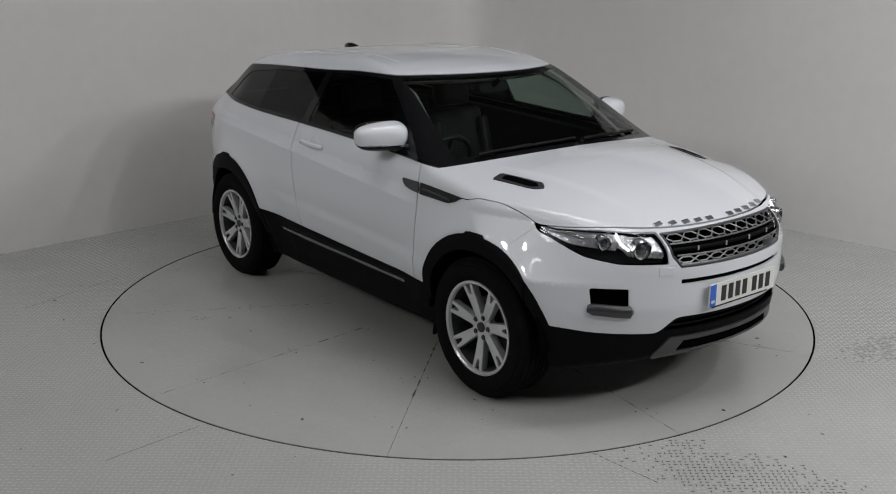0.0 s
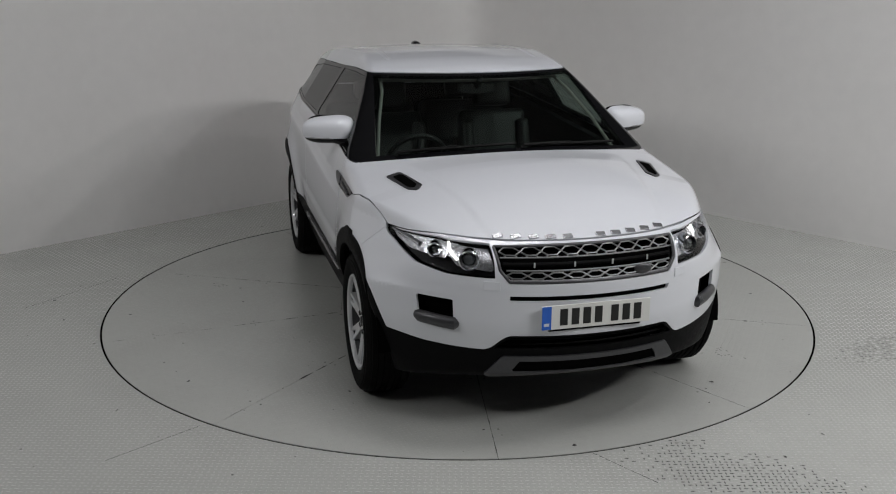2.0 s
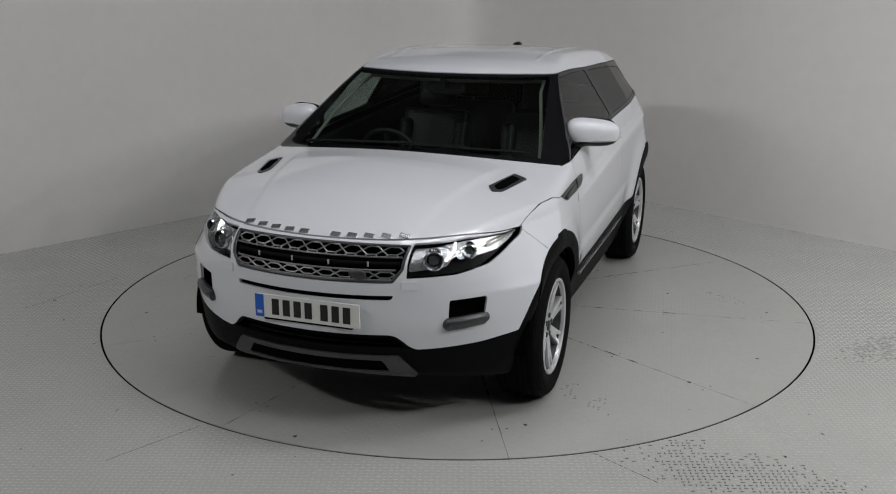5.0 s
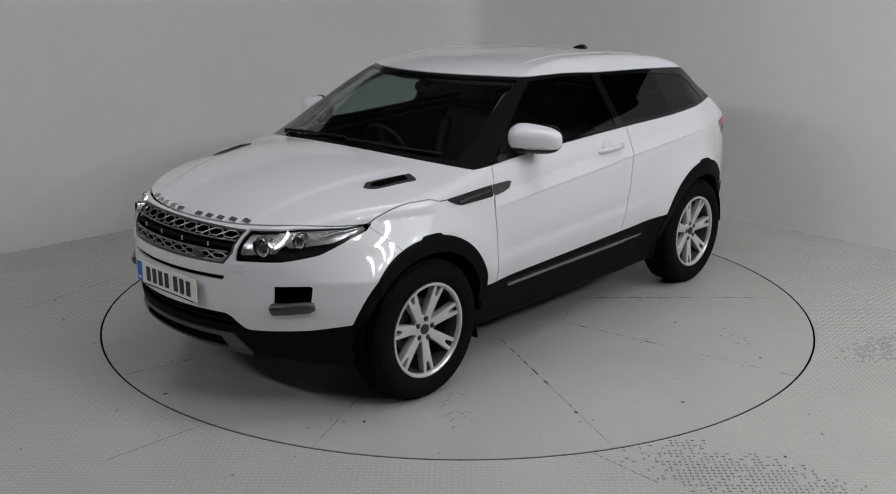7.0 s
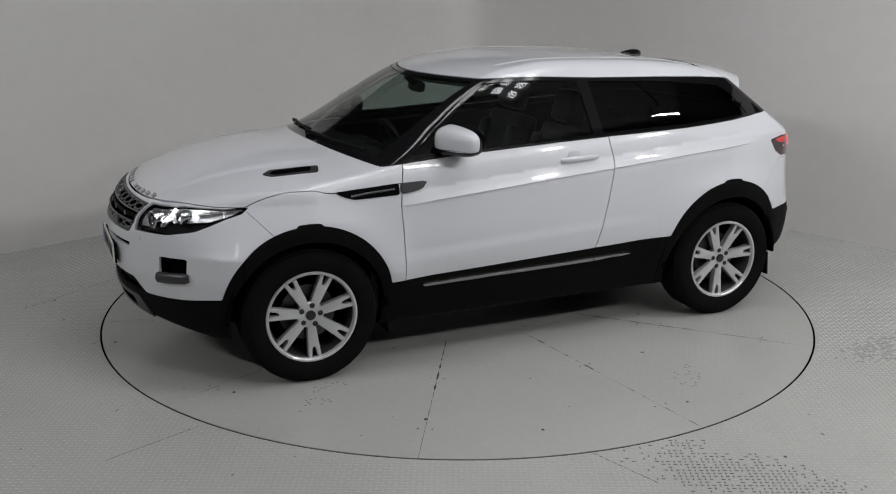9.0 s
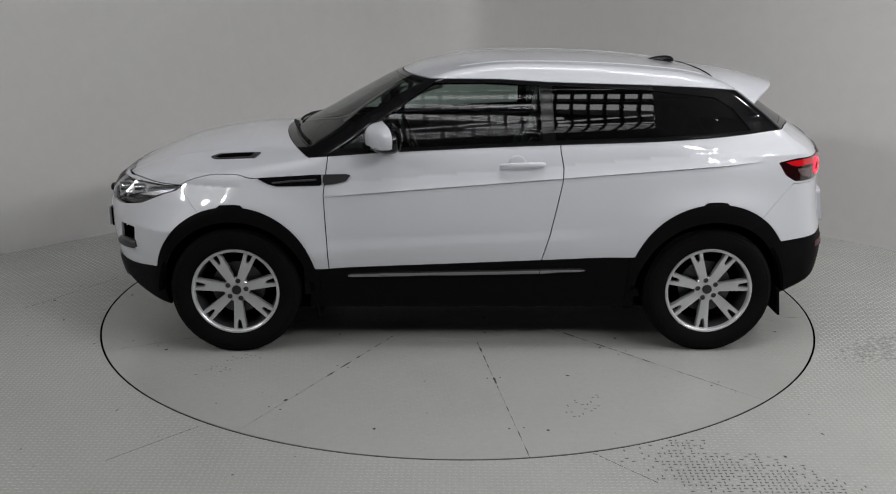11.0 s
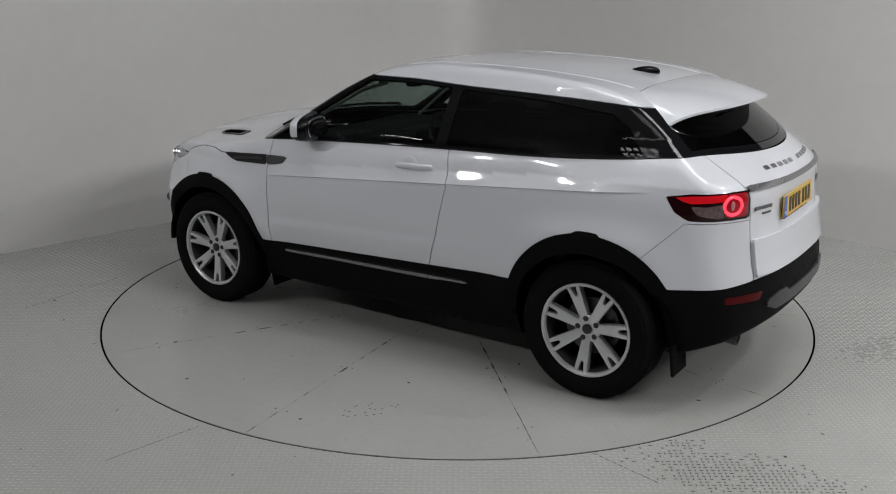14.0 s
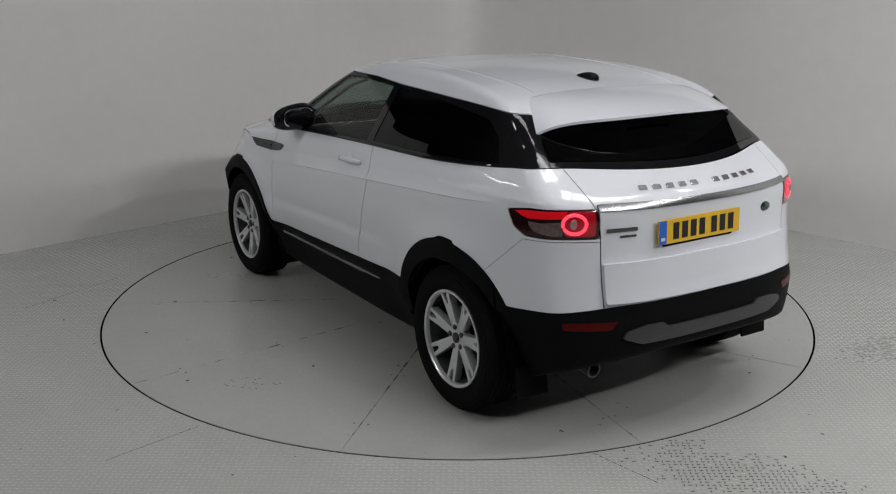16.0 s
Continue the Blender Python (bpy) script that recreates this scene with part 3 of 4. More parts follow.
# ---- car ----
car = tagged(new("car"), "white three-door sport utility car with black glass and cladding", "car")
SKIN = skin()
BELT = [(1.3, 1.07), (0.95, 1.10), (0.81, 1.115), (0.23, 1.15), (-0.4, 1.178), (-1.01, 1.20), (-1.5, 1.232), (-1.75, 1.25), (-1.95, 1.228), (-2.2, 1.20)]
RAIL = [(0.7, 1.512), (0.3, 1.512), (-0.06, 1.512), (-0.44, 1.497), (-0.99, 1.484), (-1.33, 1.468), (-1.45, 1.458), (-1.7, 1.42)]
CLAM = [(0.6, 1.02), (0.85, 1.018), (1.17, 1.0), (1.21, 1.0), (1.30, 1.018), (1.41, 1.015), (1.51, 0.995), (1.58, 0.97), (1.64, 0.945), (1.72, 0.945), (1.9, 0.955), (2.0, 0.945), (2.1, 0.935), (2.25, 0.93)]
cowl = lambda x, y, z: 1.115 - 0.29 * y**2 - x
arch = lambda x, y, z: np.maximum(np.minimum(np.hypot(x - AX, z - HUBZ), np.hypot(x + AX, z - HUBZ)) - 0.415, 0.5 - np.abs(y))
_, shell = split(SKIN, arch)

roof, shell = peel(shell, lambda x, y, z: np.maximum(curve(x, RAIL) - z, -1.56 - x), 0.002)
lower, band = peel(shell, lambda x, y, z: np.minimum(z - curve(x, BELT), cowl(x, y, z)), 0.002)

# roof and glazing
sheet("roof", roof, PAINT, car, "white painted roof panel")
sheet("headlining", split(roof, lambda x, y, z: np.abs(y) - 0.56)[0], LINER, car, "pale cloth headlining", out=-0.05)
screen_f = lambda x, y, z: np.maximum.reduce([np.abs(y) - (0.735 - (z - 1.1) * 0.31), z - 1.497, 0.05 - cowl(x, y, z), 0.15 - x])
screen, band = peel(band, screen_f, 0.001)
pane = sheet("windscreen", screen, SCREEN, car, "clear laminated windscreen", depth=0.005)
DOORPANE = [(0.74, 1.155), (0.22, 1.488), (-0.06, 1.492), (-0.365, 1.482), (-0.375, 1.197), (0.23, 1.168)]
REARPANE = [(-0.445, 1.203), (-0.435, 1.478), (-0.99, 1.457), (-1.34, 1.42), (-1.44, 1.36), (-1.53, 1.252), (-1.0, 1.222)]
for s in (1, -1):
    p, band = peel(band, side_outline(DOORPANE, s), 0.001)
    sheet("door_window", p, TINT, car, "dark tinted door window", depth=0.005, out=-0.003)
    p, band = peel(band, side_outline(REARPANE, s), 0.001)
    sheet("quarter_window", p, PRIVACY, car, "black privacy glass", depth=0.005, out=-0.003)
p, band = peel(band, lambda x, y, z: np.maximum.reduce([x + 1.52, np.abs(y) - (0.70 - (z - 1.2) * 0.42), curve(x, BELT) + 0.022 - z]), 0.001)
sheet("rear_window", p, PRIVACY, car, "black privacy glass rear window", depth=0.005)
for s, nm in ((1, "left"), (-1, "right")):
    p = split(band, lambda x, y, z: -s * y)[0]
    sheet("window_surround", p, GLOSSBLACK, car, "gloss black pillars and window surround", depth=0.02)
    # bright lower edge of the window opening
    pts = []
    for x in np.linspace(0.78, -1.5, 30):
        q, n = side_at(x, float(curve(np.array([x]), BELT)[0]) + 0.004, s)
        pts.append(q + n * 0.002)
    part("belt_seal", tube(pts, 0.0055, 6), GLOSSBLACK, car, smooth=40)

# openings for lamps and grille
GRILLE = [(-0.435, 0.925), (0.435, 0.925), (0.425, 0.83), (0.385, 0.775), (-0.385, 0.775), (-0.425, 0.83)]
g_hole, lower = peel(lower, front_outline(GRILLE, 1.9), 0.002)
LAMP = [(2.4, 0.922), (2.05, 0.928), (1.9, 0.942), (1.72, 0.936), (1.61, 0.947), (1.645, 0.918), (1.72, 0.893), (1.80, 0.858), (1.87, 0.828), (2.0, 0.80), (2.4, 0.785)]
TAILLAMP = [(-1.685, 1.08), (-1.80, 1.098), (-2.3, 1.108), (-2.3, 0.975), (-1.90, 0.972), (-1.79, 0.975), (-1.73, 1.01)]
FOG = [(0.75, 0.69), (0.61, 0.685), (0.605, 0.565), (0.74, 0.575)]
lamp_skins, tail_skins, fog_skins = {}, {}, {}
for s in (1, -1):
    lamp_skins[s], lower = peel(lower, side_outline(LAMP, s, 0.443), 0.002)
    tail_skins[s], lower = peel(lower, side_outline(TAILLAMP, s, 0.60), 0.002)
    fog_skins[s], lower = peel(lower, front_outline([(s * a, b) for a, b in FOG], 1.5))
SLOT = [(-0.39, 0.718), (0.39, 0.718), (0.38, 0.694), (-0.38, 0.694)]
slot, lower = peel(lower, front_outline(SLOT, 1.9))
sheet("bumper_slot", slot, VOID, car, "black slot in the front bumper", out=-0.02)


STRIP = mat("satin_tailgate_metal", (0.32, 0.32, 0.33), 0.25, metal=0.9, spread=0.05, scale=60)
SILL = mat("satin_sill_metal", (0.28, 0.28, 0.29), 0.2, metal=0.9, spread=0.05, scale=60)


# black cladding: arches, sills, lower bumpers
def cladding(x, y, z):
    r1, r2 = np.hypot(x - AX, z - HUBZ), np.hypot(x + AX, z - HUBZ)
    ring = np.minimum(r1 - (0.452 + 0.045 * np.clip((z - HUBZ) / (r1 + 1e-6), 0, 1)), r2 - (0.452 + 0.062 * np.clip((z - HUBZ) / (r2 + 1e-6), 0, 1)))
    ring = ring - 0.012 * np.clip((0.07 - np.abs(np.abs(x) - AX)) / 0.012, 0, 1) * (z > HUBZ)
    ring = np.maximum(ring, 0.5 - np.abs(y))
    sill = np.maximum(z - (0.49 + (0.8 - x) * 0.043), np.abs(x) - 1.0)
    a = np.abs(y)
    nose = np.maximum(z - curve(a, [(0, 0.53), (0.36, 0.53), (0.385, 0.525), (0.46, 0.462), (0.48, 0.455), (0.7, 0.465), (0.85, 0.487), (1.0, 0.50)]), 1.5 - x)
    tail = np.maximum(z - curve(a, [(0, 0.675), (0.5, 0.672), (0.8, 0.645), (1.0, 0.63)]), x + 1.6)
    return np.minimum(np.minimum(ring, sill), np.minimum(nose, tail))


black, white = peel(lower, cladding, 0.001)
intake, black = peel(black, front_outline([(-0.445, 0.462), (-0.372, 0.522), (0.372, 0.522), (0.445, 0.462)], 1.6))
# Added black shell: blocks stray light and darkens the shut lines from behind
sheet("gap_shade_shell", white, VOID, car, out=-0.028, depth=0.001)
for s in (1, -1):
    half = split(black, lambda x, y, z: -s * y)[0]
    nose, half = peel(half, lambda x, y, z: 1.62 + 0.05 * np.abs(y) - x, 0.0008)
    sheet("lower_front_bumper", nose, PLASTIC, car, "grained black plastic lower bumper")
    tail, half = peel(half, lambda x, y, z: x + 1.66, 0.0008)
    sheet("lower_rear_bumper", tail, PLASTIC, car, "grained black plastic lower bumper")
    fa, half = peel(half, lambda x, y, z: 0.86 - x, 0.0008)
    sheet("wheel_arch_trim", fa, PLASTIC, car, "black plastic wheel arch", out=0.006, depth=0.03)
    ra, sill = peel(half, lambda x, y, z: x + 0.87, 0.0008)
    sheet("wheel_arch_trim", ra, PLASTIC, car, "black plastic wheel arch", out=0.006, depth=0.03)
    sheet("sill", sill, PLASTIC, car, "black plastic sill", out=0.003)
    # metal strip along the sill
    strip = split(sill, side_outline([(0.72, 0.462), (0.69, 0.444), (-0.36, 0.466), (-0.60, 0.478), (-0.66, 0.492), (-0.36, 0.487)], s))[0]
    front, rear = peel(strip, lambda x, y, z: -0.372 - x, 0.002)
    for piece in (front, rear):
        sheet("sill_strip", piece, SILL, car, "satin metal strip on the sill", out=0.020, depth=0.02)

# white panels
DOOR = [(0.79, 1.4), (0.80, 1.10), (0.825, 0.91), (0.812, 0.66), (0.80, 0.40), (-0.38, 0.40), (-0.38, 0.54), (-0.425, 0.70), (-0.455, 0.84), (-0.485, 0.98), (-0.490, 1.06), (-0.475, 1.14), (-0.455, 1.4)]
for s in (1, -1):
    door, white = peel(white, side_outline(DOOR, s), 0.0028)
    door_ob = sheet("door", lipped(door), PAINT, car, "white painted door panel")
    # handle: cup and bar
    q, n = side_at(-0.235, 1.085, s)
    bm = bmesh.new()
    bmesh.ops.create_uvsphere(bm, u_segments=20, v_segments=10, radius=1)
    for v in bm.verts:
        v.co = (v.co.x * 0.048, v.co.y * 0.007, v.co.z * 0.042)
    bmesh.ops.transform(bm, matrix=Matrix.Translation(q), verts=bm.verts)
    part("handle_cup", bm, PAINT, door_ob, "shallow white handle recess", smooth=50)
    pts = [side_at(x, z, s)[0] + side_at(x, z, s)[1] * o for x, z, o in ((-0.145, 1.066, 0.004), (-0.16, 1.067, 0.02), (-0.21, 1.069, 0.03), (-0.31, 1.073, 0.03), (-0.37, 1.076, 0.02), (-0.385, 1.077, 0.004))]
    part("door_handle", tube(pts, [0.010, 0.014, 0.0155, 0.0155, 0.014, 0.010], 12, flat=0.7), PAINT, door_ob, "white pull handle", smooth=50)
bonnet, white = peel(white, lambda x, y, z: np.maximum(curve(x, CLAM) - z, 0.79 - x), 0.0022)
bonnet_ob = sheet("bonnet", bonnet, PAINT, car, "white clamshell bonnet")
tailgate, white = peel(white, lambda x, y, z: np.maximum(np.abs(y) - np.where(z < 0.98, 0.595, 0.595 + (z - 0.98) * 0.12), x + 1.75), 0.0025)
tailgate_ob = sheet("tailgate", tailgate, PAINT, car, "white painted tailgate")
bumper, white = peel(white, lambda x, y, z: np.minimum(1.50 + (z - 0.80) * 0.95, 1.75) - x, 0.0016)
front_bumper = sheet("front_bumper", bumper, PAINT, car, "white front bumper")
bumper, white = peel(white, lambda x, y, z: np.maximum(x - np.minimum(-1.59 - (z - 0.77) * 1.0, -1.56), z - 0.96), 0.0016)
for s in (1, -1):
    sheet("rear_bumper", largest(split(bumper, lambda x, y, z: -s * y)[0]), PAINT, car, "white rear bumper corner")
for s in (1, -1):
    half = split(white, lambda x, y, z: -s * y)[0]
    wing, quarter = split(half, lambda x, y, z: -x)
    sheet("front_wing", wing, PAINT, car, "white front wing")
    sheet("rear_quarter", lipped(quarter), PAINT, car, "white rear quarter panel")
    # side vent: black insert and satin blade
    vent = split(SKIN, side_outline([(1.19, 1.002), (0.832, 1.022), (0.832, 0.962), (1.08, 0.957), (1.13, 0.972)], s))[0]
    sheet("side_vent", vent, GLOSSBLACK, car, "gloss black side vent", out=0.004, depth=0.01)
    blade = split(SKIN, side_outline([(0.824, 1.021), (0.665, 1.024), (0.70, 0.985), (0.75, 0.972), (0.826, 0.963)], s))[0]
    sheet("vent_blade", blade, DARKSILVER, car, "satin metal vent blade", out=0.007, depth=0.01)
    pts = [side_at(x, z, s)[0] + side_at(x, z, s)[1] * 0.006 for x, z in ((1.10, 0.975), (1.0, 0.985), (0.86, 0.993))]
    part("vent_bar", tube(pts, 0.006, 8), DARKSILVER, car, smooth=50)
    # bonnet vent
    outline = [(1.215, s * 0.735), (1.195, s * 0.66), (1.44, s * 0.60), (1.49, s * 0.635), (1.45, s * 0.675)]
    vent = split(SKIN, top_outline(outline))[0]
    v_ob = sheet("bonnet_vent", vent, DARKSILVER, bonnet_ob, "dark metal bonnet vent", out=0.006, depth=0.012)
    cx, cy = (sum(a for a, _ in outline) / 5, sum(b for _, b in outline) / 5)
    hole = split(SKIN, top_outline([(cx + (a - cx) * 0.76, cy + (b - cy) * 0.62) for a, b in outline]))[0]
    sheet("vent_slot", hole, VOID, v_ob, "black slot", out=0.008, depth=0.01)

GRILLESILVER = mat("grey_silver_grille", (0.22, 0.22, 0.225), 0.38, metal=0.7, spread=0.06, scale=70)
# grille: dark back, frame, two honeycomb bands and a centre bar
grille = sheet("grille", g_hole, VOID, car, "black grille with two silver honeycomb bands", out=-0.045, depth=0.002)
gx = lambda y, z: front_at(y, z)[0]


def on_front(pts, out=0.0):
    return [gx(y, z) + Vector((out, 0, 0)) for y, z in pts]


ring = [(a * 0.985, 0.85 + (b - 0.85) * 0.93) for a, b in GRILLE]
for i in range(6):
    (a0, b0), (a1, b1) = ring[i], ring[(i + 1) % 6]
    pts = on_front([(a0 + (a1 - a0) * k / 12, b0 + (b1 - b0) * k / 12) for k in range(13)], -0.008)
    part("grille_frame", tube(pts, 0.0075, 8), DARKSILVER, grille, smooth=50)
for z0, half in ((0.902, 0.412), (0.808, 0.392)):
    bm, n = bmesh.new(), 9
    step = 2 * half / n
    for k in range(n):
        y0 = -half + k * step
        for up in (1, -1):
            line = [(y0, z0), (y0 + step * 0.28, z0 + up * 0.013), (y0 + step * 0.72, z0 + up * 0.013), (y0 + step, z0)]
            tube(on_front(line, -0.010), 0.0036, 6, bm)
        for up in (1, -1):
            for e in (0.28, 0.72):
                y1 = y0 + step * e
                tube(on_front([(y1, z0 + up * 0.013), (y1 + (0.006 if e > 0.5 else -0.006), z0 + up * 0.021)], -0.010), 0.0036, 6, bm)
    part("honeycomb_band", bm, GRILLESILVER, grille, "silver honeycomb mesh", smooth=50)
    for e in (0.0215, -0.0215):
        part("band_edge", tube(on_front([(-half + 2 * half * k / 24, z0 + e) for k in range(25)], -0.009), 0.0042, 8), GRILLESILVER, grille, smooth=50)
part("centre_bar", tube(on_front([(-0.40 + 0.8 * k / 24, 0.851) for k in range(25)], -0.026), 0.010, 8), PLASTIC, grille, smooth=50)
for y in (-0.27, -0.09, 0.09, 0.27):
    q, n = front_at(y, 0.851)
    part("grille_tab", block(q - Vector((0.018, 0, 0)), (1, 0, 0), 0.007, 0.022, 0.006, 0.001), SILVER, grille)
q, n = front_at(0.235, 0.812)
bm = bmesh.new()
bmesh.ops.create_uvsphere(bm, u_segments=24, v_segments=12, radius=1)
for v in bm.verts:
    v.co = Vector((v.co.x * 0.010, v.co.y * 0.043, v.co.z * 0.023)) + q
part("badge", bm, DARKSILVER, grille, "plain dark oval badge", smooth=60)


LETTER = mat("grey_chrome_letter", (0.5, 0.5, 0.52), 0.22, metal=0.9)
gap10 = [-0.395 + 0.078 * i for i in range(5)] + [0.075 + 0.078 * i for i in range(5)]
for y in gap10:
    q, n = top_at(2.062 - 0.38 * y * y, y)
    part("letter_bar", block(q, n, 0.046, 0.025, 0.006, 0.0015, (-1, 0, 0)), LETTER, bonnet_ob, "small raised chrome bar")
for y in gap10:
    q, n = rear_at(y * 0.90, 1.168)
    part("letter_bar", block(q, n, 0.040, 0.026, 0.006, 0.0015), LETTER, tailgate_ob, "small raised chrome bar")

# headlamps and tail lamps
HOUSING = mat("black_lamp_housing", (0.02, 0.02, 0.021), 0.2, grain=0.2, scale=60)
PROJECTOR = mat("projector_glass", (0.06, 0.065, 0.07), 0.05, metal=0.3, coat=1)
LAMPSILVER = mat("lamp_reflector", (0.8, 0.8, 0.82), 0.24, metal=0.85, grain=0.15, scale=45, bump=0.004)
GLOW = mat("side_light_glow", (0.9, 0.9, 0.9), 0.2, emit=(1, 0.98, 0.92), power=1.6)
for s in (1, -1):
    lamp = sheet("headlamp", lamp_skins[s], LENS, car, "clear headlamp with dark housing and twin projectors", depth=0.012)
    sheet("lamp_housing", lamp_skins[s], HOUSING, lamp, "dark inner housing", out=-0.055, depth=0.001)
    facets = split(lamp_skins[s], front_outline([(s * 0.45, 0.935), (s * 0.71, 0.965), (s * 0.70, 0.90), (s * 0.62, 0.872), (s * 0.60, 0.835), (s * 0.45, 0.82)], 1.5))[0]
    sheet("reflector_facet", facets, LAMPSILVER, lamp, "silver reflector", out=-0.032, depth=0.01)
    upper = split(lamp_skins[s], side_outline([(1.97, 0.945), (1.72, 0.945), (1.63, 0.945), (1.70, 0.912), (1.80, 0.880), (1.97, 0.862)], s, 0.5))[0]
    sheet("side_reflector", upper, LAMPSILVER, lamp, "silver side reflector", out=-0.024, depth=0.008)
    for y, z, r, m in ((0.53, 0.862, 0.040, CHROME), (0.655, 0.888, 0.028, CHROME)):
        q, n = front_at(s * y, z)
        q = q - Vector((0.042, 0, 0))
        part("projector_ring", revolve([(r, -0.02), (r + 0.006, -0.02), (r + 0.006, 0.030), (r, 0.034)], 28), CHROME, lamp, smooth=40).matrix_basis = pose(q.x, q.y, q.z, 0, 0, -90 + s * 18)
        bm = bmesh.new()
        bmesh.ops.create_uvsphere(bm, u_segments=24, v_segments=12, radius=r * 0.82)
        part("projector_lens", bm, PROJECTOR, lamp, "round glass projector", smooth=60).matrix_basis = pose(q.x, q.y, q.z)
    pts = [front_at(s * y, z)[0] - Vector((0.028, 0, 0)) for y, z in ((0.60, 0.925), (0.605, 0.90), (0.595, 0.875), (0.58, 0.855))]
    part("side_light", tube(pts, 0.0055, 8), GLOW, lamp, "lit white side light strip", smooth=50)
    pts = [side_at(x, z, s)[0] - side_at(x, z, s)[1] * 0.02 for x, z in ((1.84, 0.905), (1.78, 0.918), (1.70, 0.930), (1.65, 0.938))]
    part("indicator_strip", tube(pts, [0.012, 0.012, 0.008, 0.005], 8), CHROME, lamp, smooth=50)
    sheet("tail_lamp_back", tail_skins[s], VOID, car, out=-0.03, depth=0.001)
    tail = sheet("tail_lamp", tail_skins[s], mat("red_lamp_glass", (0.018, 0.002, 0.003), 0.06, coat=1), car, "red tail lamp with lit ring and clear centre", depth=0.012)
    def patch(name, pts, m, label, out, least=0.60):
        sheet(name, split(tail_skins[s], side_outline(pts, s, least))[0], m, tail, label, out=out, depth=0.004)
    patch("red_strip", [(-1.70, 1.076), (-1.80, 1.090), (-1.93, 1.096), (-1.93, 1.064), (-1.80, 1.054)], REDLENS, "bright red upper strip", 0.002)
    patch("clear_section", [(-1.79, 1.045), (-1.86, 1.04), (-1.925, 1.05), (-1.925, 0.985), (-1.90, 0.985), (-1.83, 1.0)], mat("pale_lamp_glass", (0.13, 0.09, 0.09), 0.1, coat=1, grain=0.5, scale=70), "clear reversing light", 0.002)
    q, n = meet((-2.6, s * 0.70, 1.040), (1, 0, 0))
    patch("lit_ring", [(-1.93, 1.095), (-2.2, 1.10), (-2.2, 0.985), (-1.93, 0.985)], mat("lit_red_ring", (0.22, 0.004, 0.008), 0.15, coat=1, grain=0.4, scale=60, emit=(1, 0.02, 0.05), power=0.10), "lit red ring", 0.002, 0.615)
    for dy, dz in ((0.0, 0.0),):
        bm = bmesh.new()
        bmesh.ops.create_uvsphere(bm, u_segments=20, v_segments=10, radius=1)
        for v in bm.verts:
            v.co = (v.co.x * 0.008, v.co.y * 0.026, v.co.z * 0.024)
        ring_pts = [meet((-2.6, q.y + 0.044 * math.cos(a), q.z + 0.042 * math.sin(a)), (1, 0, 0))[0] - Vector((0.003, 0, 0)) for a in np.linspace(0, 2 * math.pi, 25)]
        part("glow_ring", tube(ring_pts, 0.008, 8), mat("red_light_ring", (0.5, 0.01, 0.02), 0.2, emit=(1, 0.05, 0.09), power=1.6), tail, "bright red light ring", smooth=60)
        part("lamp_centre", bm, mat("smoky_red_glass", (0.30, 0.16, 0.16), 0.08, coat=1), tail, "pale round centre", smooth=60).matrix_basis = pose(q.x, q.y, q.z)

# fog lamps: dark recess with a satin bar
for s in (1, -1):
    rec = sheet("fog_recess", fog_skins[s], VOID, car, "black recess with fog lamp", out=-0.05, depth=0.001)
    pts = [front_at(s * y, z)[0] + front_at(s * y, z)[1] * o for y, z, o in ((0.752, 0.590, -0.004), (0.735, 0.588, 0.004), (0.66, 0.580, 0.006), (0.60, 0.573, 0.002), (0.592, 0.572, -0.012))]
    part("fog_bar", tube(pts, [0.020, 0.029, 0.030, 0.030, 0.020], 12, flat=0.75), DARKSILVER, rec, "satin metal fog lamp bar", smooth=40)
    q, n = front_at(s * 0.612, 0.580)
    bm = bmesh.new()
    bmesh.ops.create_uvsphere(bm, u_segments=16, v_segments=8, radius=0.020)
    part("fog_lens", bm, LENS, rec, "round clear fog lamp", smooth=60).matrix_basis = Matrix.Translation(q + n * 0.012)
    # washer flap
    q, n = front_at(s * 0.455, 0.762)
    part("washer_flap", block(q - n * 0.0015, n, 0.075, 0.040, 0.004, 0.0015), PAINT, front_bumper)

# lower intake, skid plates
skid = split(SKIN, front_outline([(-0.40, 0.428), (0.40, 0.428), (0.47, 0.335), (0.45, 0.315), (-0.45, 0.315), (-0.47, 0.335)], 1.6))[0]
skid = split(skid, front_outline([(-0.325, 0.405), (0.325, 0.405), (0.36, 0.35), (-0.36, 0.35)], 1.6))[1]
sheet("front_skid_plate", skid, DARKSILVER, car, "satin grey front skid plate", out=0.010, depth=0.02)
hole = split(SKIN, front_outline([(-0.33, 0.41), (0.33, 0.41), (0.365, 0.345), (-0.365, 0.345)], 1.6))[0]
sheet("skid_slot", hole, VOID, car, "black intake slot", out=0.002, depth=0.004)
sheet("lower_intake", intake, VOID, car, "black lower air intake", out=-0.035, depth=0.001)
for z in (0.505, 0.478):
    half = 0.35 + (0.53 - z)
    pts = [front_at(-half + 2 * half * k / 16, z)[0] - Vector((0.03, 0, 0)) for k in range(17)]
    part("intake_slat", tube(pts, 0.005, 6), PLASTIC, car)
skid = split(SKIN, rear_outline([(-0.50, 0.555), (-0.40, 0.575), (-0.31, 0.575), (-0.28, 0.553), (0.28, 0.553), (0.31, 0.575), (0.40, 0.575), (0.50, 0.555), (0.52, 0.525), (0.42, 0.49), (-0.42, 0.49), (-0.52, 0.525)]))[0]
sheet("rear_skid_plate", skid, DARKSILVER, car, "satin grey rear skid plate", out=0.012, depth=0.02)
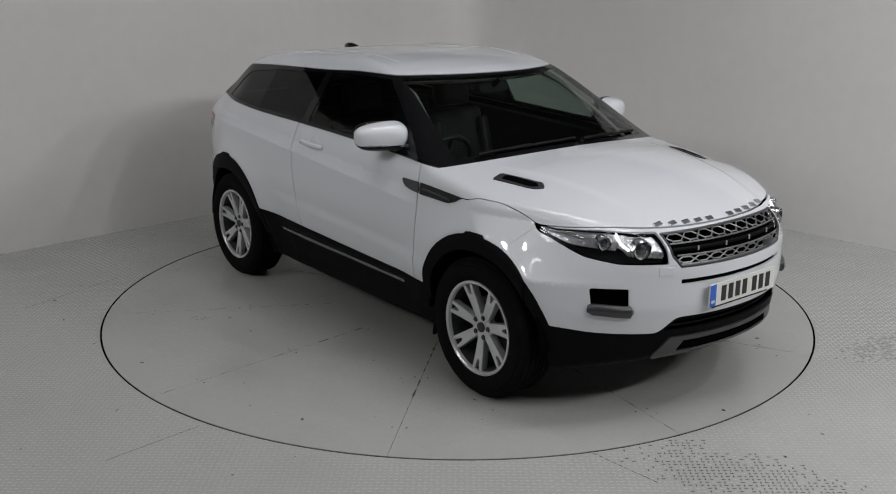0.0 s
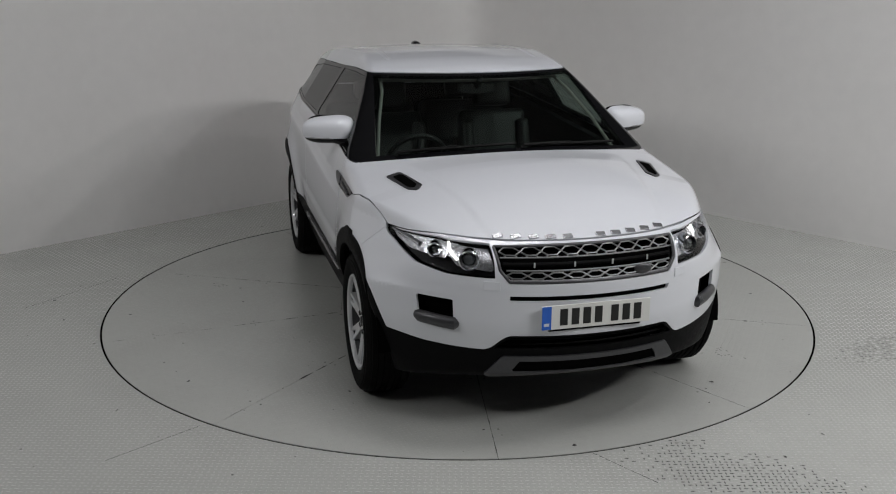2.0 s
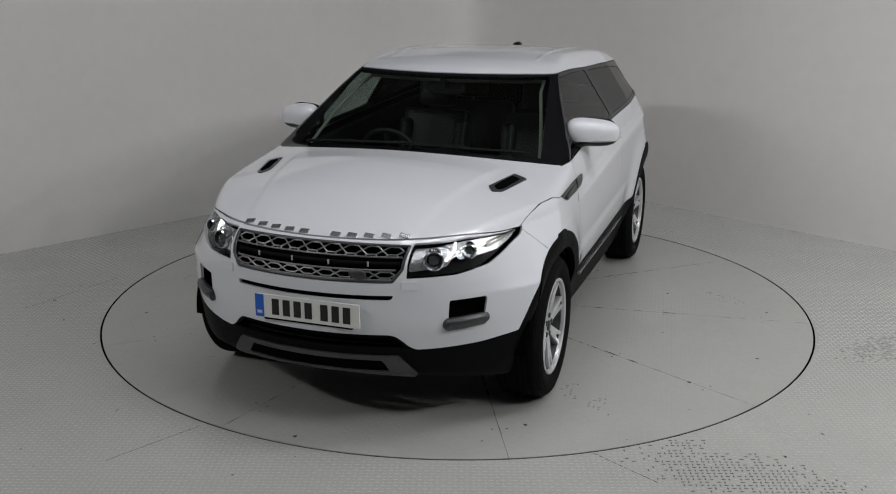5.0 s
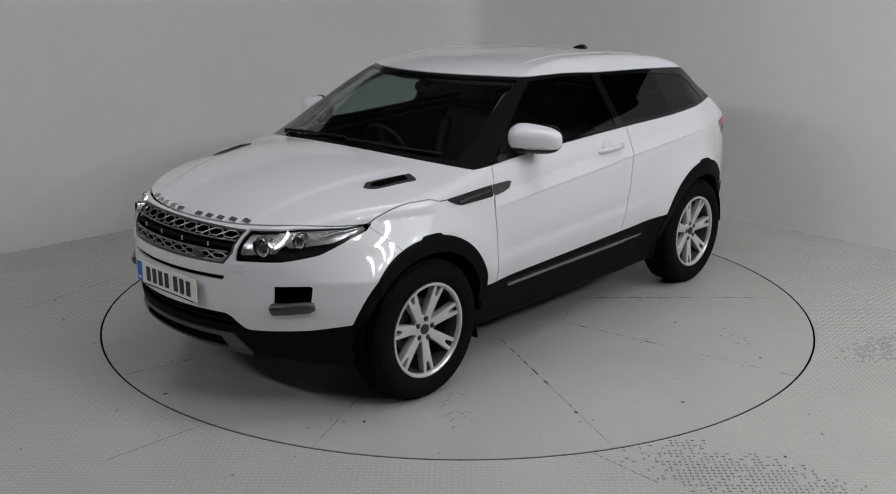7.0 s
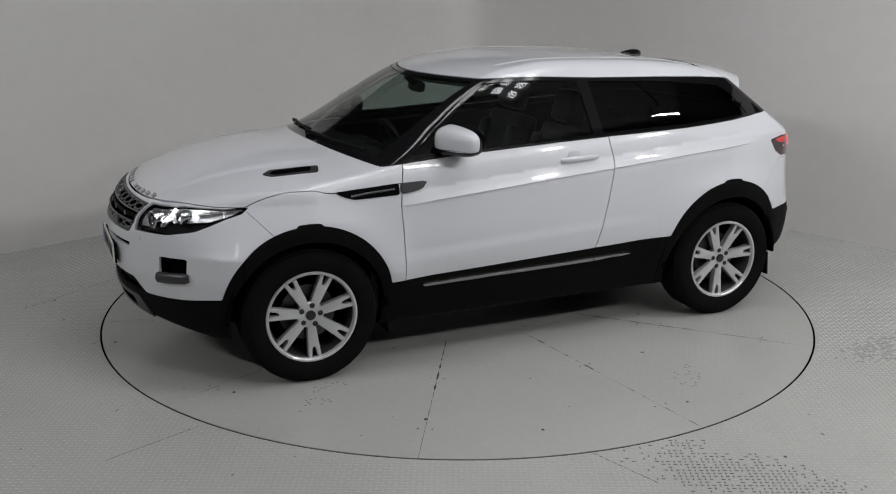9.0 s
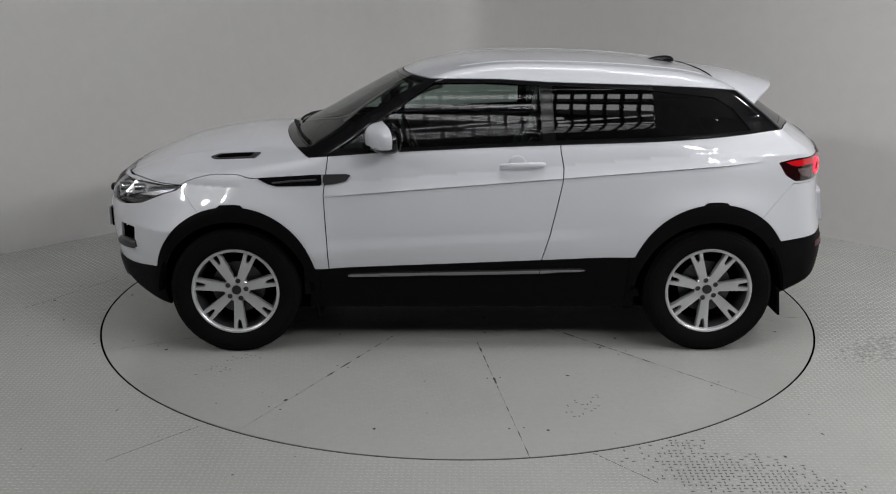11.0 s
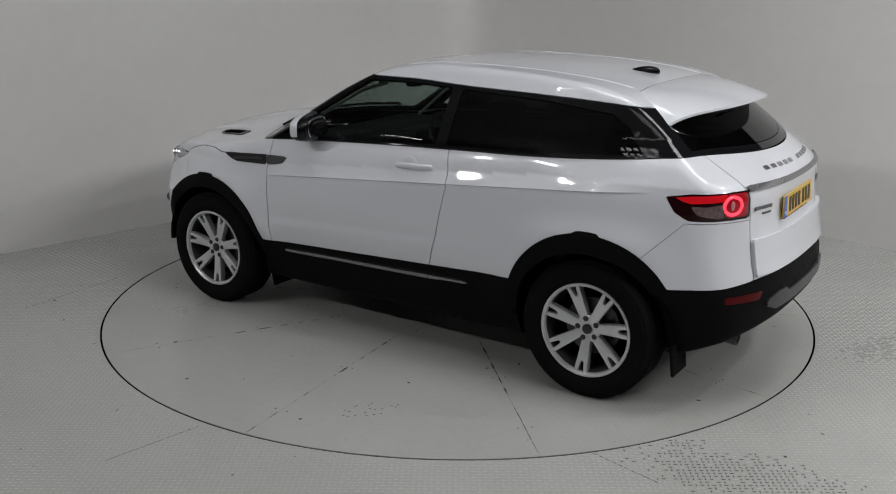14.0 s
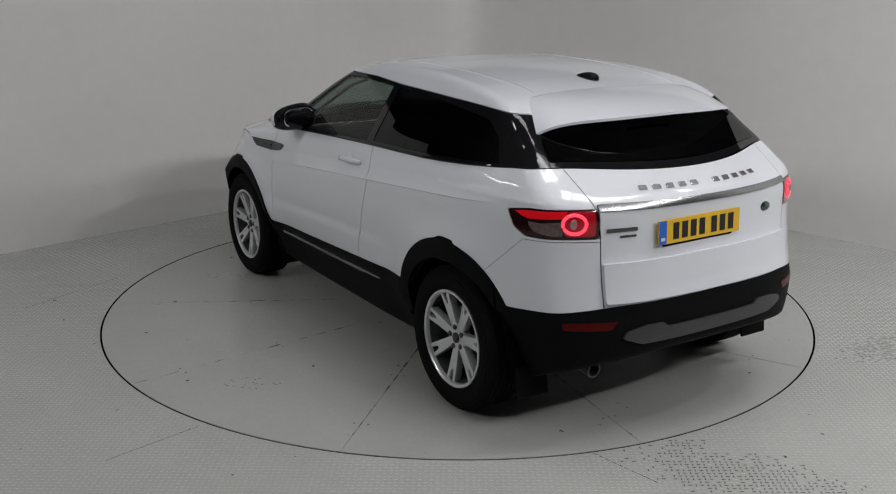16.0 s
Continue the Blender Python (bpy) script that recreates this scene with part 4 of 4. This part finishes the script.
for s in (1, -1):
    refl = split(SKIN, rear_outline([(s * 0.54, 0.605), (s * 0.76, 0.605), (s * 0.76, 0.572), (s * 0.57, 0.568)], 1.6))[0]
    sheet("reflector", refl, mat("dark_red_reflector", (0.07, 0.002, 0.003), 0.3, spec=0.2), car, "dark red rear reflector", out=0.004, depth=0.008)
bm = revolve([(0.030, 0.0), (0.036, 0.0), (0.037, 0.17), (0.030, 0.17)], 28)
part("exhaust_tip", bm, DARKSILVER, car, "dull metal exhaust tip", smooth=40).matrix_basis = pose(-1.83, 0.59, 0.368, 0, 0, 90) @ pose(0, 0, 0, -4, 0, 0)

# tailgate: bright strip, ledge, badge
strip = split(SKIN, rear_outline([(-0.60, 1.118), (0.60, 1.118), (0.60, 1.092), (-0.60, 1.092)], 1.6))[0]
sheet("tailgate_strip", strip, STRIP, tailgate_ob, "satin dark metal strip across the tailgate", out=0.010, depth=0.014)
ledge = split(SKIN, rear_outline([(-0.588, 0.862), (0.588, 0.862), (0.588, 0.684), (-0.588, 0.684)], 1.6))[0]
sheet("tailgate_step", ledge, PAINT, tailgate_ob, "raised lower half of the tailgate", out=0.020, depth=0.024)
q, n = rear_at(-0.40, 1.005)
bm = bmesh.new()
bmesh.ops.create_uvsphere(bm, u_segments=24, v_segments=10, radius=1)
for v in bm.verts:
    v.co = Vector((v.co.x * 0.008, v.co.y * 0.040, v.co.z * 0.024)) + q
part("badge", bm, mat("dark_green_badge", (0.01, 0.03, 0.02), 0.2, coat=1), tailgate_ob, "plain dark green oval badge", smooth=60)
for y, z, w, h in ((0.50, 1.008, 0.15, 0.017), (0.47, 0.978, 0.08, 0.010)):
    q, n = rear_at(y, z)
    part("script_bar", block(q, n, w, h, 0.004, 0.001), mat("dark_chrome", (0.2, 0.2, 0.2), 0.25, metal=1), tailgate_ob, "small chrome script bar")


# number plates, lettering as plain bars
def number_plate(where, centre, z, colour, label, side):
    q, n = where(0.0 + centre, z)
    n = Vector((side, 0, 0.0 if side > 0 else 0.05)).normalized()
    plate = part("number_plate", block(q + n * 0.004, n, 0.52, 0.111, 0.008, 0.002), colour, car, label)
    a = Vector((0, 0, 1)).cross(n).normalized()
    b = n.cross(a)
    part("plate_backing", block(q - n * 0.010 - b * 0.010, n, 0.44, 0.115, 0.013, 0.002), PLASTIC, plate)
    part("plate_band", block(q + n * 0.0125 - a * 0.236, n, 0.044, 0.107, 0.001), mat("blue_plate_band", (0.02, 0.12, 0.55), 0.35), plate, "blue band")
    part("band_mark", block(q + n * 0.0138 - a * 0.236 - b * 0.03, n, 0.024, 0.014, 0.0006), mat("pale_mark", (0.6, 0.65, 0.7), 0.4), plate)
    at = -0.155
    for k in range(7):
        part("character_bar", block(q + n * 0.0125 + a * at, n, 0.036, 0.076, 0.0012), mat("plate_black", (0.01, 0.01, 0.01), 0.4), plate, "plain black bar")
        at += 0.055 if k != 3 else 0.078
    return plate


number_plate(front_at, 0.0, 0.628, mat("white_plate", (0.75, 0.75, 0.72), 0.3, coat=0.5, grain=0.04), "white number plate with black bars", 1)
number_plate(rear_at, 0.07, 0.978, mat("yellow_plate", (0.75, 0.45, 0.02), 0.3, coat=0.5, grain=0.04), "yellow number plate with black bars", -1)

# spoiler at the end of the roof
bm = bmesh.new()
cols, rows_ = 49, 8
lay = []
for under in (0, 1):
    grid = []
    for i in range(cols):
        v = -1.0 + 2.0 * i / (cols - 1)
        col = []
        for j in range(rows_ + 1):
            u = j / rows_
            x = -1.380 + u * (-0.440 + 0.255 * abs(v) ** 2.5)
            y = v * (0.555 + 0.105 * u)
            root = float(curve(np.array([-1.380]), TOP)[0] + crown(-1.380, v * 0.555)) - 0.02 * abs(v) ** 6 + 0.004
            tip = 1.462 - 0.040 * v * v - 0.066 * abs(v) ** 10
            z = root + (tip - root) * (0.75 * u + 0.25 * u * u) + 0.010 * math.sin(math.pi * u)
            col.append(bm.verts.new((x, y, z - under * (0.055 - 0.043 * u**0.6))))
        grid.append(col)
    lay.append(grid)
top_g, low_g = lay
for i in range(cols - 1):
    for j in range(rows_):
        bm.faces.new((top_g[i][j], top_g[i][j + 1], top_g[i + 1][j + 1], top_g[i + 1][j]))
        bm.faces.new((low_g[i][j], low_g[i + 1][j], low_g[i + 1][j + 1], low_g[i][j + 1]))
    bm.faces.new((top_g[i][rows_], low_g[i][rows_], low_g[i + 1][rows_], top_g[i + 1][rows_]))
    bm.faces.new((top_g[i + 1][0], low_g[i + 1][0], low_g[i][0], top_g[i][0]))
for i in (0, cols - 1):
    for j in range(rows_):
        f = (top_g[i][j], low_g[i][j], low_g[i][j + 1], top_g[i][j + 1])
        bm.faces.new(f if i == 0 else f[::-1])
spoiler = part("spoiler", bm, PAINT, car, "white roof spoiler", smooth=45)
part("brake_light", box(-1.70, -1.688, -0.14, 0.14, 1.434, 1.442), mat("dark_brake_lens", (0.06, 0.003, 0.004), 0.1, coat=1), spoiler, "dark red high brake light")

part("spoiler_seam", tube([(-1.3775, v * 0.556, float(curve(np.array([-1.380]), TOP)[0] + crown(-1.380, v * 0.555)) - 0.02 * abs(v) ** 6 + 0.0010) for v in np.linspace(-1, 1, 33)], 0.0032, 6), VOID, spoiler)

# roof ribs and aerial fin
for s in (1, -1):
    pts = [top_at(x, s * 0.47)[0] - Vector((0, 0, 0.0045)) for x in np.linspace(0.1, -1.36, 30)]
    part("roof_rib", tube(pts, [0.003] + [0.0085] * 28 + [0.003], 10, flat=3.0), PAINT, car, smooth=60)
q, n = top_at(-1.19, 0)
fin = bmesh.new()
bmesh.ops.create_uvsphere(fin, u_segments=20, v_segments=12, radius=1)
for v in fin.verts:
    k = (v.co.x + 1) / 2
    v.co = Vector((v.co.x * 0.085, v.co.y * 0.034, max(v.co.z, -0.3) * (0.036 - 0.018 * k))) + q + Vector((0, 0, 0.002))
part("aerial_fin", fin, GLOSSBLACK, car, "black shark-fin aerial", smooth=60)


# ---- mirrors, wipers, mud flaps ----
def superball(rx, ry, rz, p=0.6, u=32, v=16):
    bm = bmesh.new()
    bmesh.ops.create_uvsphere(bm, u_segments=u, v_segments=v, radius=1)
    for w in bm.verts:
        c = [math.copysign(abs(a) ** p, a) for a in w.co]
        w.co = (c[0] * rx, c[1] * ry, c[2] * rz)
    return bm


for s in (1, -1):
    bm = superball(0.084, 0.150, 0.073, 0.68)
    for v in bm.verts:
        v.co.x *= 1 - 0.18 * s * v.co.y / 0.12
        v.co.z = (v.co.z - 0.012 * (v.co.x / 0.085)) * (1 - 0.16 * s * v.co.y / 0.12 * (1 if v.co.z > 0 else 0))
    bmesh.ops.bisect_plane(bm, geom=bm.verts[:] + bm.edges[:] + bm.faces[:], plane_co=(0, 0, -0.045), plane_no=(0, 0, -1), clear_outer=True)
    bmesh.ops.bisect_plane(bm, geom=bm.verts[:] + bm.edges[:] + bm.faces[:], plane_co=(-0.004, 0, 0), plane_no=(-1, 0, 0), clear_outer=True)
    centre = pose(0.486, s * 0.915, 1.226, 0, 0, s * 17)
    bmesh.ops.transform(bm, matrix=centre, verts=bm.verts)
    mirror = part("mirror", bm, PAINT, car, "white door mirror with black base", smooth=60)
    bm = superball(0.085, 0.151, 0.071, 0.68)
    for v in bm.verts:
        v.co.x *= 1 - 0.18 * s * v.co.y / 0.12
    bmesh.ops.transform(bm, matrix=centre @ pose(-0.003, 0, -0.015) @ Matrix.Diagonal((0.95, 0.95, 0.94, 1)), verts=bm.verts)
    part("mirror_base", bm, GLOSSBLACK, mirror, "gloss black lower half", smooth=60)
    bm = superball(0.012, 0.138, 0.072, 0.68)
    bmesh.ops.transform(bm, matrix=centre @ pose(-0.052, 0, 0.0), verts=bm.verts)
    part("mirror_rim", bm, GLOSSBLACK, mirror, smooth=60)
    bm = superball(0.004, 0.120, 0.058, 0.68)
    bmesh.ops.transform(bm, matrix=centre @ pose(-0.062, 0, 0.0), verts=bm.verts)
    part("mirror_glass", bm, mat("mirror_silver", (0.8, 0.8, 0.8), 0.02, metal=1), mirror, "mirror glass", smooth=60)
    part("mirror_arm", tube([(0.57, s * 0.80, 1.162), (0.56, s * 0.85, 1.165), (0.52, s * 0.91, 1.185)], [0.032, 0.026, 0.03], 12, flat=1.4), GLOSSBLACK, mirror, "black mirror arm", smooth=60)
    part("indicator_line", tube([centre @ Vector((0.080 * math.cos(a), 0.140 * math.sin(a), -0.044)) for a in np.linspace(-1.1, 1.1, 12)], 0.004, 6), CHROME, mirror)

wiper_m = mat("wiper_black", (0.006, 0.006, 0.006), 0.6, spec=0.15, grain=0.2, scale=100)
for y0, y1 in ((-0.62, 0.02), (0.05, 0.64)):
    pts = []
    for k in range(9):
        y = y0 + (y1 - y0) * k / 8
        q, n = top_at(1.06 - 0.29 * y * y - 0.02 * k / 8, y)
        pts.append(q + n * 0.011)
    blade = part("wiper", tube(pts, 0.008, 6), wiper_m, car, "black windscreen wiper")
    q, n = top_at(1.075 - 0.29 * y0 * y0, y0)
    part("wiper_arm", tube([q + n * 0.004, q + n * 0.022, pts[4] + Vector((0, 0, 0.008))], [0.012, 0.009, 0.005], 8), wiper_m, blade)
for s in (1, -1):
    for x, z0, lean in ((AX - 0.425, 0.17, 0.03), (-AX - 0.42, 0.185, 0.015)):
        bm = prism([(x + 0.005, 0.34), (x - 0.012, 0.34), (x - 0.012 - lean, z0), (x + 0.002 - lean, z0)], s * 0.67, s * 0.85, 0.004)
        part("mud_flap", bm, RUBBER, car, "black rubber mud flap")
    for cx in (AX, -AX):
        bm = revolve([(0.417, 0.46), (0.435, 0.46), (0.435, 0.895), (0.417, 0.895)], 56)
        bmesh.ops.bisect_plane(bm, geom=bm.verts[:] + bm.edges[:] + bm.faces[:], plane_co=(0, 0, 0.0), plane_no=(0, 0, -1), clear_outer=True)
        if s < 0:
            bmesh.ops.transform(bm, matrix=Matrix.Diagonal((1, -1, 1, 1)), verts=bm.verts)
        bmesh.ops.transform(bm, matrix=Matrix.Translation((cx, 0, HUBZ)), verts=bm.verts)
        part("wheel_well", bm, VOID, car, smooth=40)
        part("wheel_well_back", box(cx - 0.43, cx + 0.43, s * 0.46 - 0.01, s * 0.46 + 0.01, 0.25, 0.80), VOID, car)


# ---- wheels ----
# Barrel alloy: shade behind the spokes put into a darker colour
BARREL = mat("shade_darkened_alloy", (0.09, 0.09, 0.092), 0.42, metal=0.7, grain=0.3, scale=60, spread=0.1)
NUT = mat("dark_nut_steel", (0.018, 0.018, 0.02), 0.3)


def wheel_meshes():
    tyre = [(0.243, -0.10), (0.262, -0.113), (0.30, -0.120), (0.335, -0.113), (0.352, -0.094)]
    for y in (-0.075, -0.045, -0.015, 0.015, 0.045, 0.075):
        tyre += [(0.3615, y - 0.011), (0.3615, y + 0.011), (0.354, y + 0.013), (0.354, y + 0.017)]
    tyre += [(0.352, 0.094), (0.347, 0.104), (0.335, 0.113), (0.326, 0.1135), (0.322, 0.1175), (0.30, 0.120), (0.285, 0.1175), (0.262, 0.113), (0.243, 0.10)]
    return tyre


def wheel(m, turn):
    rim_profile = [(0.247, 0.098), (0.245, 0.108), (0.236, 0.110), (0.229, 0.104), (0.2255, 0.088), (0.233, 0.080), (0.243, 0.085)]
    barrel = [(0.226, 0.086), (0.219, 0.04), (0.212, -0.02), (0.219, -0.10), (0.240, -0.10), (0.238, 0.0), (0.236, 0.082)]
    rim = part("wheel", revolve(rim_profile, 72), SILVER, car, "silver seven-spoke alloy wheel", smooth=35)
    rim.matrix_basis = m
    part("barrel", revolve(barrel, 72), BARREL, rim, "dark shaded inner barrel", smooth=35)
    part("tyre", revolve(wheel_meshes(), 72), RUBBER, rim, "black road tyre", smooth=30)
    for k in range(7):
        a = math.radians(turn) + 2 * math.pi * k / 7
        spin = Matrix.Rotation(-a, 4, "Y")
        outline = [(0.030, -0.020), (0.085, -0.025), (0.15, -0.030), (0.234, -0.037), (0.234, -0.016), (0.180, -0.008), (0.172, 0.0), (0.180, 0.008), (0.234, 0.016), (0.234, 0.037), (0.15, 0.030), (0.085, 0.025), (0.030, 0.020)]
        bm = prism(outline, 0.046, 0.088, 0.0065)
        for v in bm.verts:
            v.co.y += 0.024 * max(v.co.x / 0.23, 0) ** 1.6 - 0.016
        bmesh.ops.transform(bm, matrix=spin, verts=bm.verts)
        part("spoke", bm, SILVER, rim, smooth=40)
    part("hub", revolve([(0.0005, 0.04), (0.070, 0.03), (0.072, 0.066), (0.066, 0.072), (0.034, 0.073), (0.0005, 0.073)], 40), SILVER, rim, smooth=35)
    part("hub_cap", revolve([(0.0005, 0.07), (0.027, 0.07), (0.026, 0.080), (0.020, 0.082), (0.0005, 0.082)], 28), NUT, rim, "dark centre cap", smooth=35)
    for k in range(5):
        a = math.radians(turn + 19) + 2 * math.pi * k / 5
        bm = revolve([(0.0005, 0.06), (0.0145, 0.06), (0.0145, 0.076), (0.010, 0.081), (0.0005, 0.081)], 12)
        bmesh.ops.transform(bm, matrix=Matrix.Translation((0.0535 * math.cos(a), 0, 0.0535 * math.sin(a))), verts=bm.verts)
        part("wheel_nut", bm, NUT, rim, smooth=35)
    part("brake_disc", revolve([(0.04, -0.012), (0.150, -0.012), (0.150, 0.012), (0.04, 0.012)], 40), mat("brake_steel", (0.10, 0.10, 0.10), 0.45, metal=0.8, grain=0.3), rim, "dark brake disc", smooth=35)
    # black disc standing in for the shade inside the wheel
    part("wheel_shade_disc", revolve([(0.0005, -0.06), (0.225, -0.06), (0.225, -0.05), (0.0005, -0.05)], 40), VOID, rim)


wheel(pose(AX, 0.822, HUBZ + 0.006), 10)
wheel(pose(-AX, 0.822, HUBZ + 0.006), -85)
wheel(pose(AX, -0.822, HUBZ + 0.006, 0, 0, 180), 15)
wheel(pose(-AX, -0.822, HUBZ + 0.006, 0, 0, 180), 14)


# ---- cabin ----
def pad(x0, x1, y0, y1, z0, z1, r, m=None):
    bm = box(x0, x1, y0, y1, z0, z1)
    bmesh.ops.bevel(bm, geom=bm.edges[:], offset=r, segments=3, affect="EDGES", profile=0.6)
    if m is not None:
        bmesh.ops.transform(bm, matrix=m, verts=bm.verts)
    return bm


# Added dark box hiding the lit floor, so the underside reads as shade
part("underbody_shade_box", box(-1.25, 1.3, -0.64, 0.64, 0.165, 0.25, 0.02), VOID, car)
part("rear_axle", tube([(-AX, -0.7, 0.30), (-AX, 0.7, 0.30)], 0.05, 12), VOID, car)
part("cabin_floor", box(-1.7, 0.9, -0.70, 0.70, 0.25, 0.30), CABIN, car)
part("bulkhead", box(0.92, 0.96, -0.80, 0.80, 0.3, 1.06), CABIN, car)
part("load_floor", box(-1.85, -1.25, -0.60, 0.60, 0.85, 0.88), CABIN, car)
dash = prism([(0.99, 1.075), (0.72, 1.068), (0.56, 1.02), (0.50, 0.93), (0.58, 0.80), (0.95, 0.75)], -0.78, 0.78, 0.02)
dash = part("dashboard", dash, CABIN, car, "black soft dashboard", smooth=40)
bm = prism([(0.66, 1.05), (0.52, 1.045), (0.50, 0.99), (0.66, 0.99)], -0.55, -0.20, 0.015)
part("instrument_hood", bm, CABIN, dash, smooth=40)
# White slip drawn where the windscreen base mirrors the lamps
part("reflection_slip", block((0.90, 0.33, 1.078), (0.2, 0.1, 1), 0.07, 0.035, 0.002, 0, (1, 0.6, 0)), mat("reflection_white", (0.8, 0.8, 0.78), 0.7), dash, "small white slip in place of lamp reflections")
part("air_vent", box(0.492, 0.512, -0.11, 0.11, 0.93, 1.0, 0.008), DARKSILVER, dash)
part("centre_console", pad(-0.15, 0.55, -0.12, 0.12, 0.3, 0.66, 0.03), CABIN, car, smooth=40)
wheel_m = pose(0.36, -0.37, 0.985, 0, -66, 0)
ring_pts = [wheel_m @ Vector((0.185 * math.cos(a), 0.185 * math.sin(a), 0)) for a in np.linspace(0, 2 * math.pi, 33)]
steering = part("steering_wheel", tube(ring_pts, 0.016, 8), LEATHER, car, "black leather steering wheel", smooth=60)
for a in (0, math.pi, -math.pi / 2):
    part("wheel_spoke", tube([wheel_m @ Vector((0.03 * math.cos(a + 1.57), 0.03 * math.sin(a + 1.57), -0.01)), wheel_m @ Vector((0.18 * math.cos(a + 1.57), 0.18 * math.sin(a + 1.57), 0))], 0.016, 8), DARKSILVER, steering, smooth=60)
bm = superball(0.065, 0.075, 0.025, 0.7)
bmesh.ops.transform(bm, matrix=wheel_m, verts=bm.verts)
part("wheel_boss", bm, CABIN, steering, smooth=60)
for y in (0.37, -0.37):
    seat = part("front_seat", pad(-0.42, 0.12, y - 0.25, y + 0.25, 0.42, 0.60, 0.05), LEATHER, car, "black leather front seat", smooth=50)
    part("seat_back", pad(-0.09, 0.06, -0.235, 0.235, 0.0, 0.64, 0.05, pose(-0.33, y, 0.55, 0, -16, 0)), LEATHER, seat, smooth=50)
    for e in (-0.20, 0.20):
        part("seat_bolster", pad(-0.03, 0.11, e - 0.045, e + 0.045, 0.08, 0.56, 0.04, pose(-0.33, y, 0.55, 0, -16, 0)), LEATHER, seat, smooth=50)
    part("headrest", pad(-0.06, 0.06, -0.13, 0.13, 0.66, 0.86, 0.045, pose(-0.33, y, 0.55, 0, -14, 0)), LEATHER, seat, "black headrest", smooth=50)
    part("rear_seat_back", pad(-0.09, 0.06, -0.33, 0.33, 0.0, 0.58, 0.05, pose(-1.02, y * 0.95, 0.60, 0, -20, 0)), LEATHER, car, "black leather rear seat back", smooth=50)
    part("rear_headrest", pad(-0.05, 0.05, -0.12, 0.12, 0.60, 0.74, 0.04, pose(-1.02, y * 0.95, 0.60, 0, -18, 0)), LEATHER, car, smooth=50)
part("rear_seat_cushion", pad(-1.0, -0.5, -0.66, 0.66, 0.45, 0.64, 0.05), LEATHER, car, smooth=50)
bm = superball(0.018, 0.115, 0.036, 0.6)
bmesh.ops.transform(bm, matrix=pose(0.36, 0, 1.415, 0, -12, 0), verts=bm.verts)
mirror = part("rear_view_mirror", bm, CABIN, car, "black interior mirror", smooth=60)
part("mirror_stem", tube([(0.37, 0, 1.43), (0.43, 0, 1.475)], 0.018, 8), CABIN, mirror)
for s in (1, -1):
    pts = [Vector((x, s * y, z)) for x, y, z in ((0.85, 0.705, 1.08), (0.60, 0.645, 1.26), (0.35, 0.575, 1.41), (0.17, 0.55, 1.465))]
    part("pillar_trim", tube(pts, 0.010, 10), LINER, car, "pale cloth pillar trim", smooth=60)
    half = split(lower, both(side_outline([(0.9, 1.3), (0.9, 0.3), (-1.6, 0.3), (-1.6, 1.3)], s), lambda x, y, z: z - curve(x, BELT) + 0.015))[0]
    sheet("door_lining", half, CABIN, car, "black door lining", out=-0.07, depth=0.03)


def motions():
    turn = lambda t: pose(0, 0, 0, 0, 0, -50.9087 - 11.598 * t)
    walk(table, [(t, turn(t) @ pose(-0.0, 0.0, 0)) for t in range(17)])
    walk(car, [(t, turn(t) @ pose(-0.0661, 0.0304, 0.0015)) for t in range(17)])


motions()
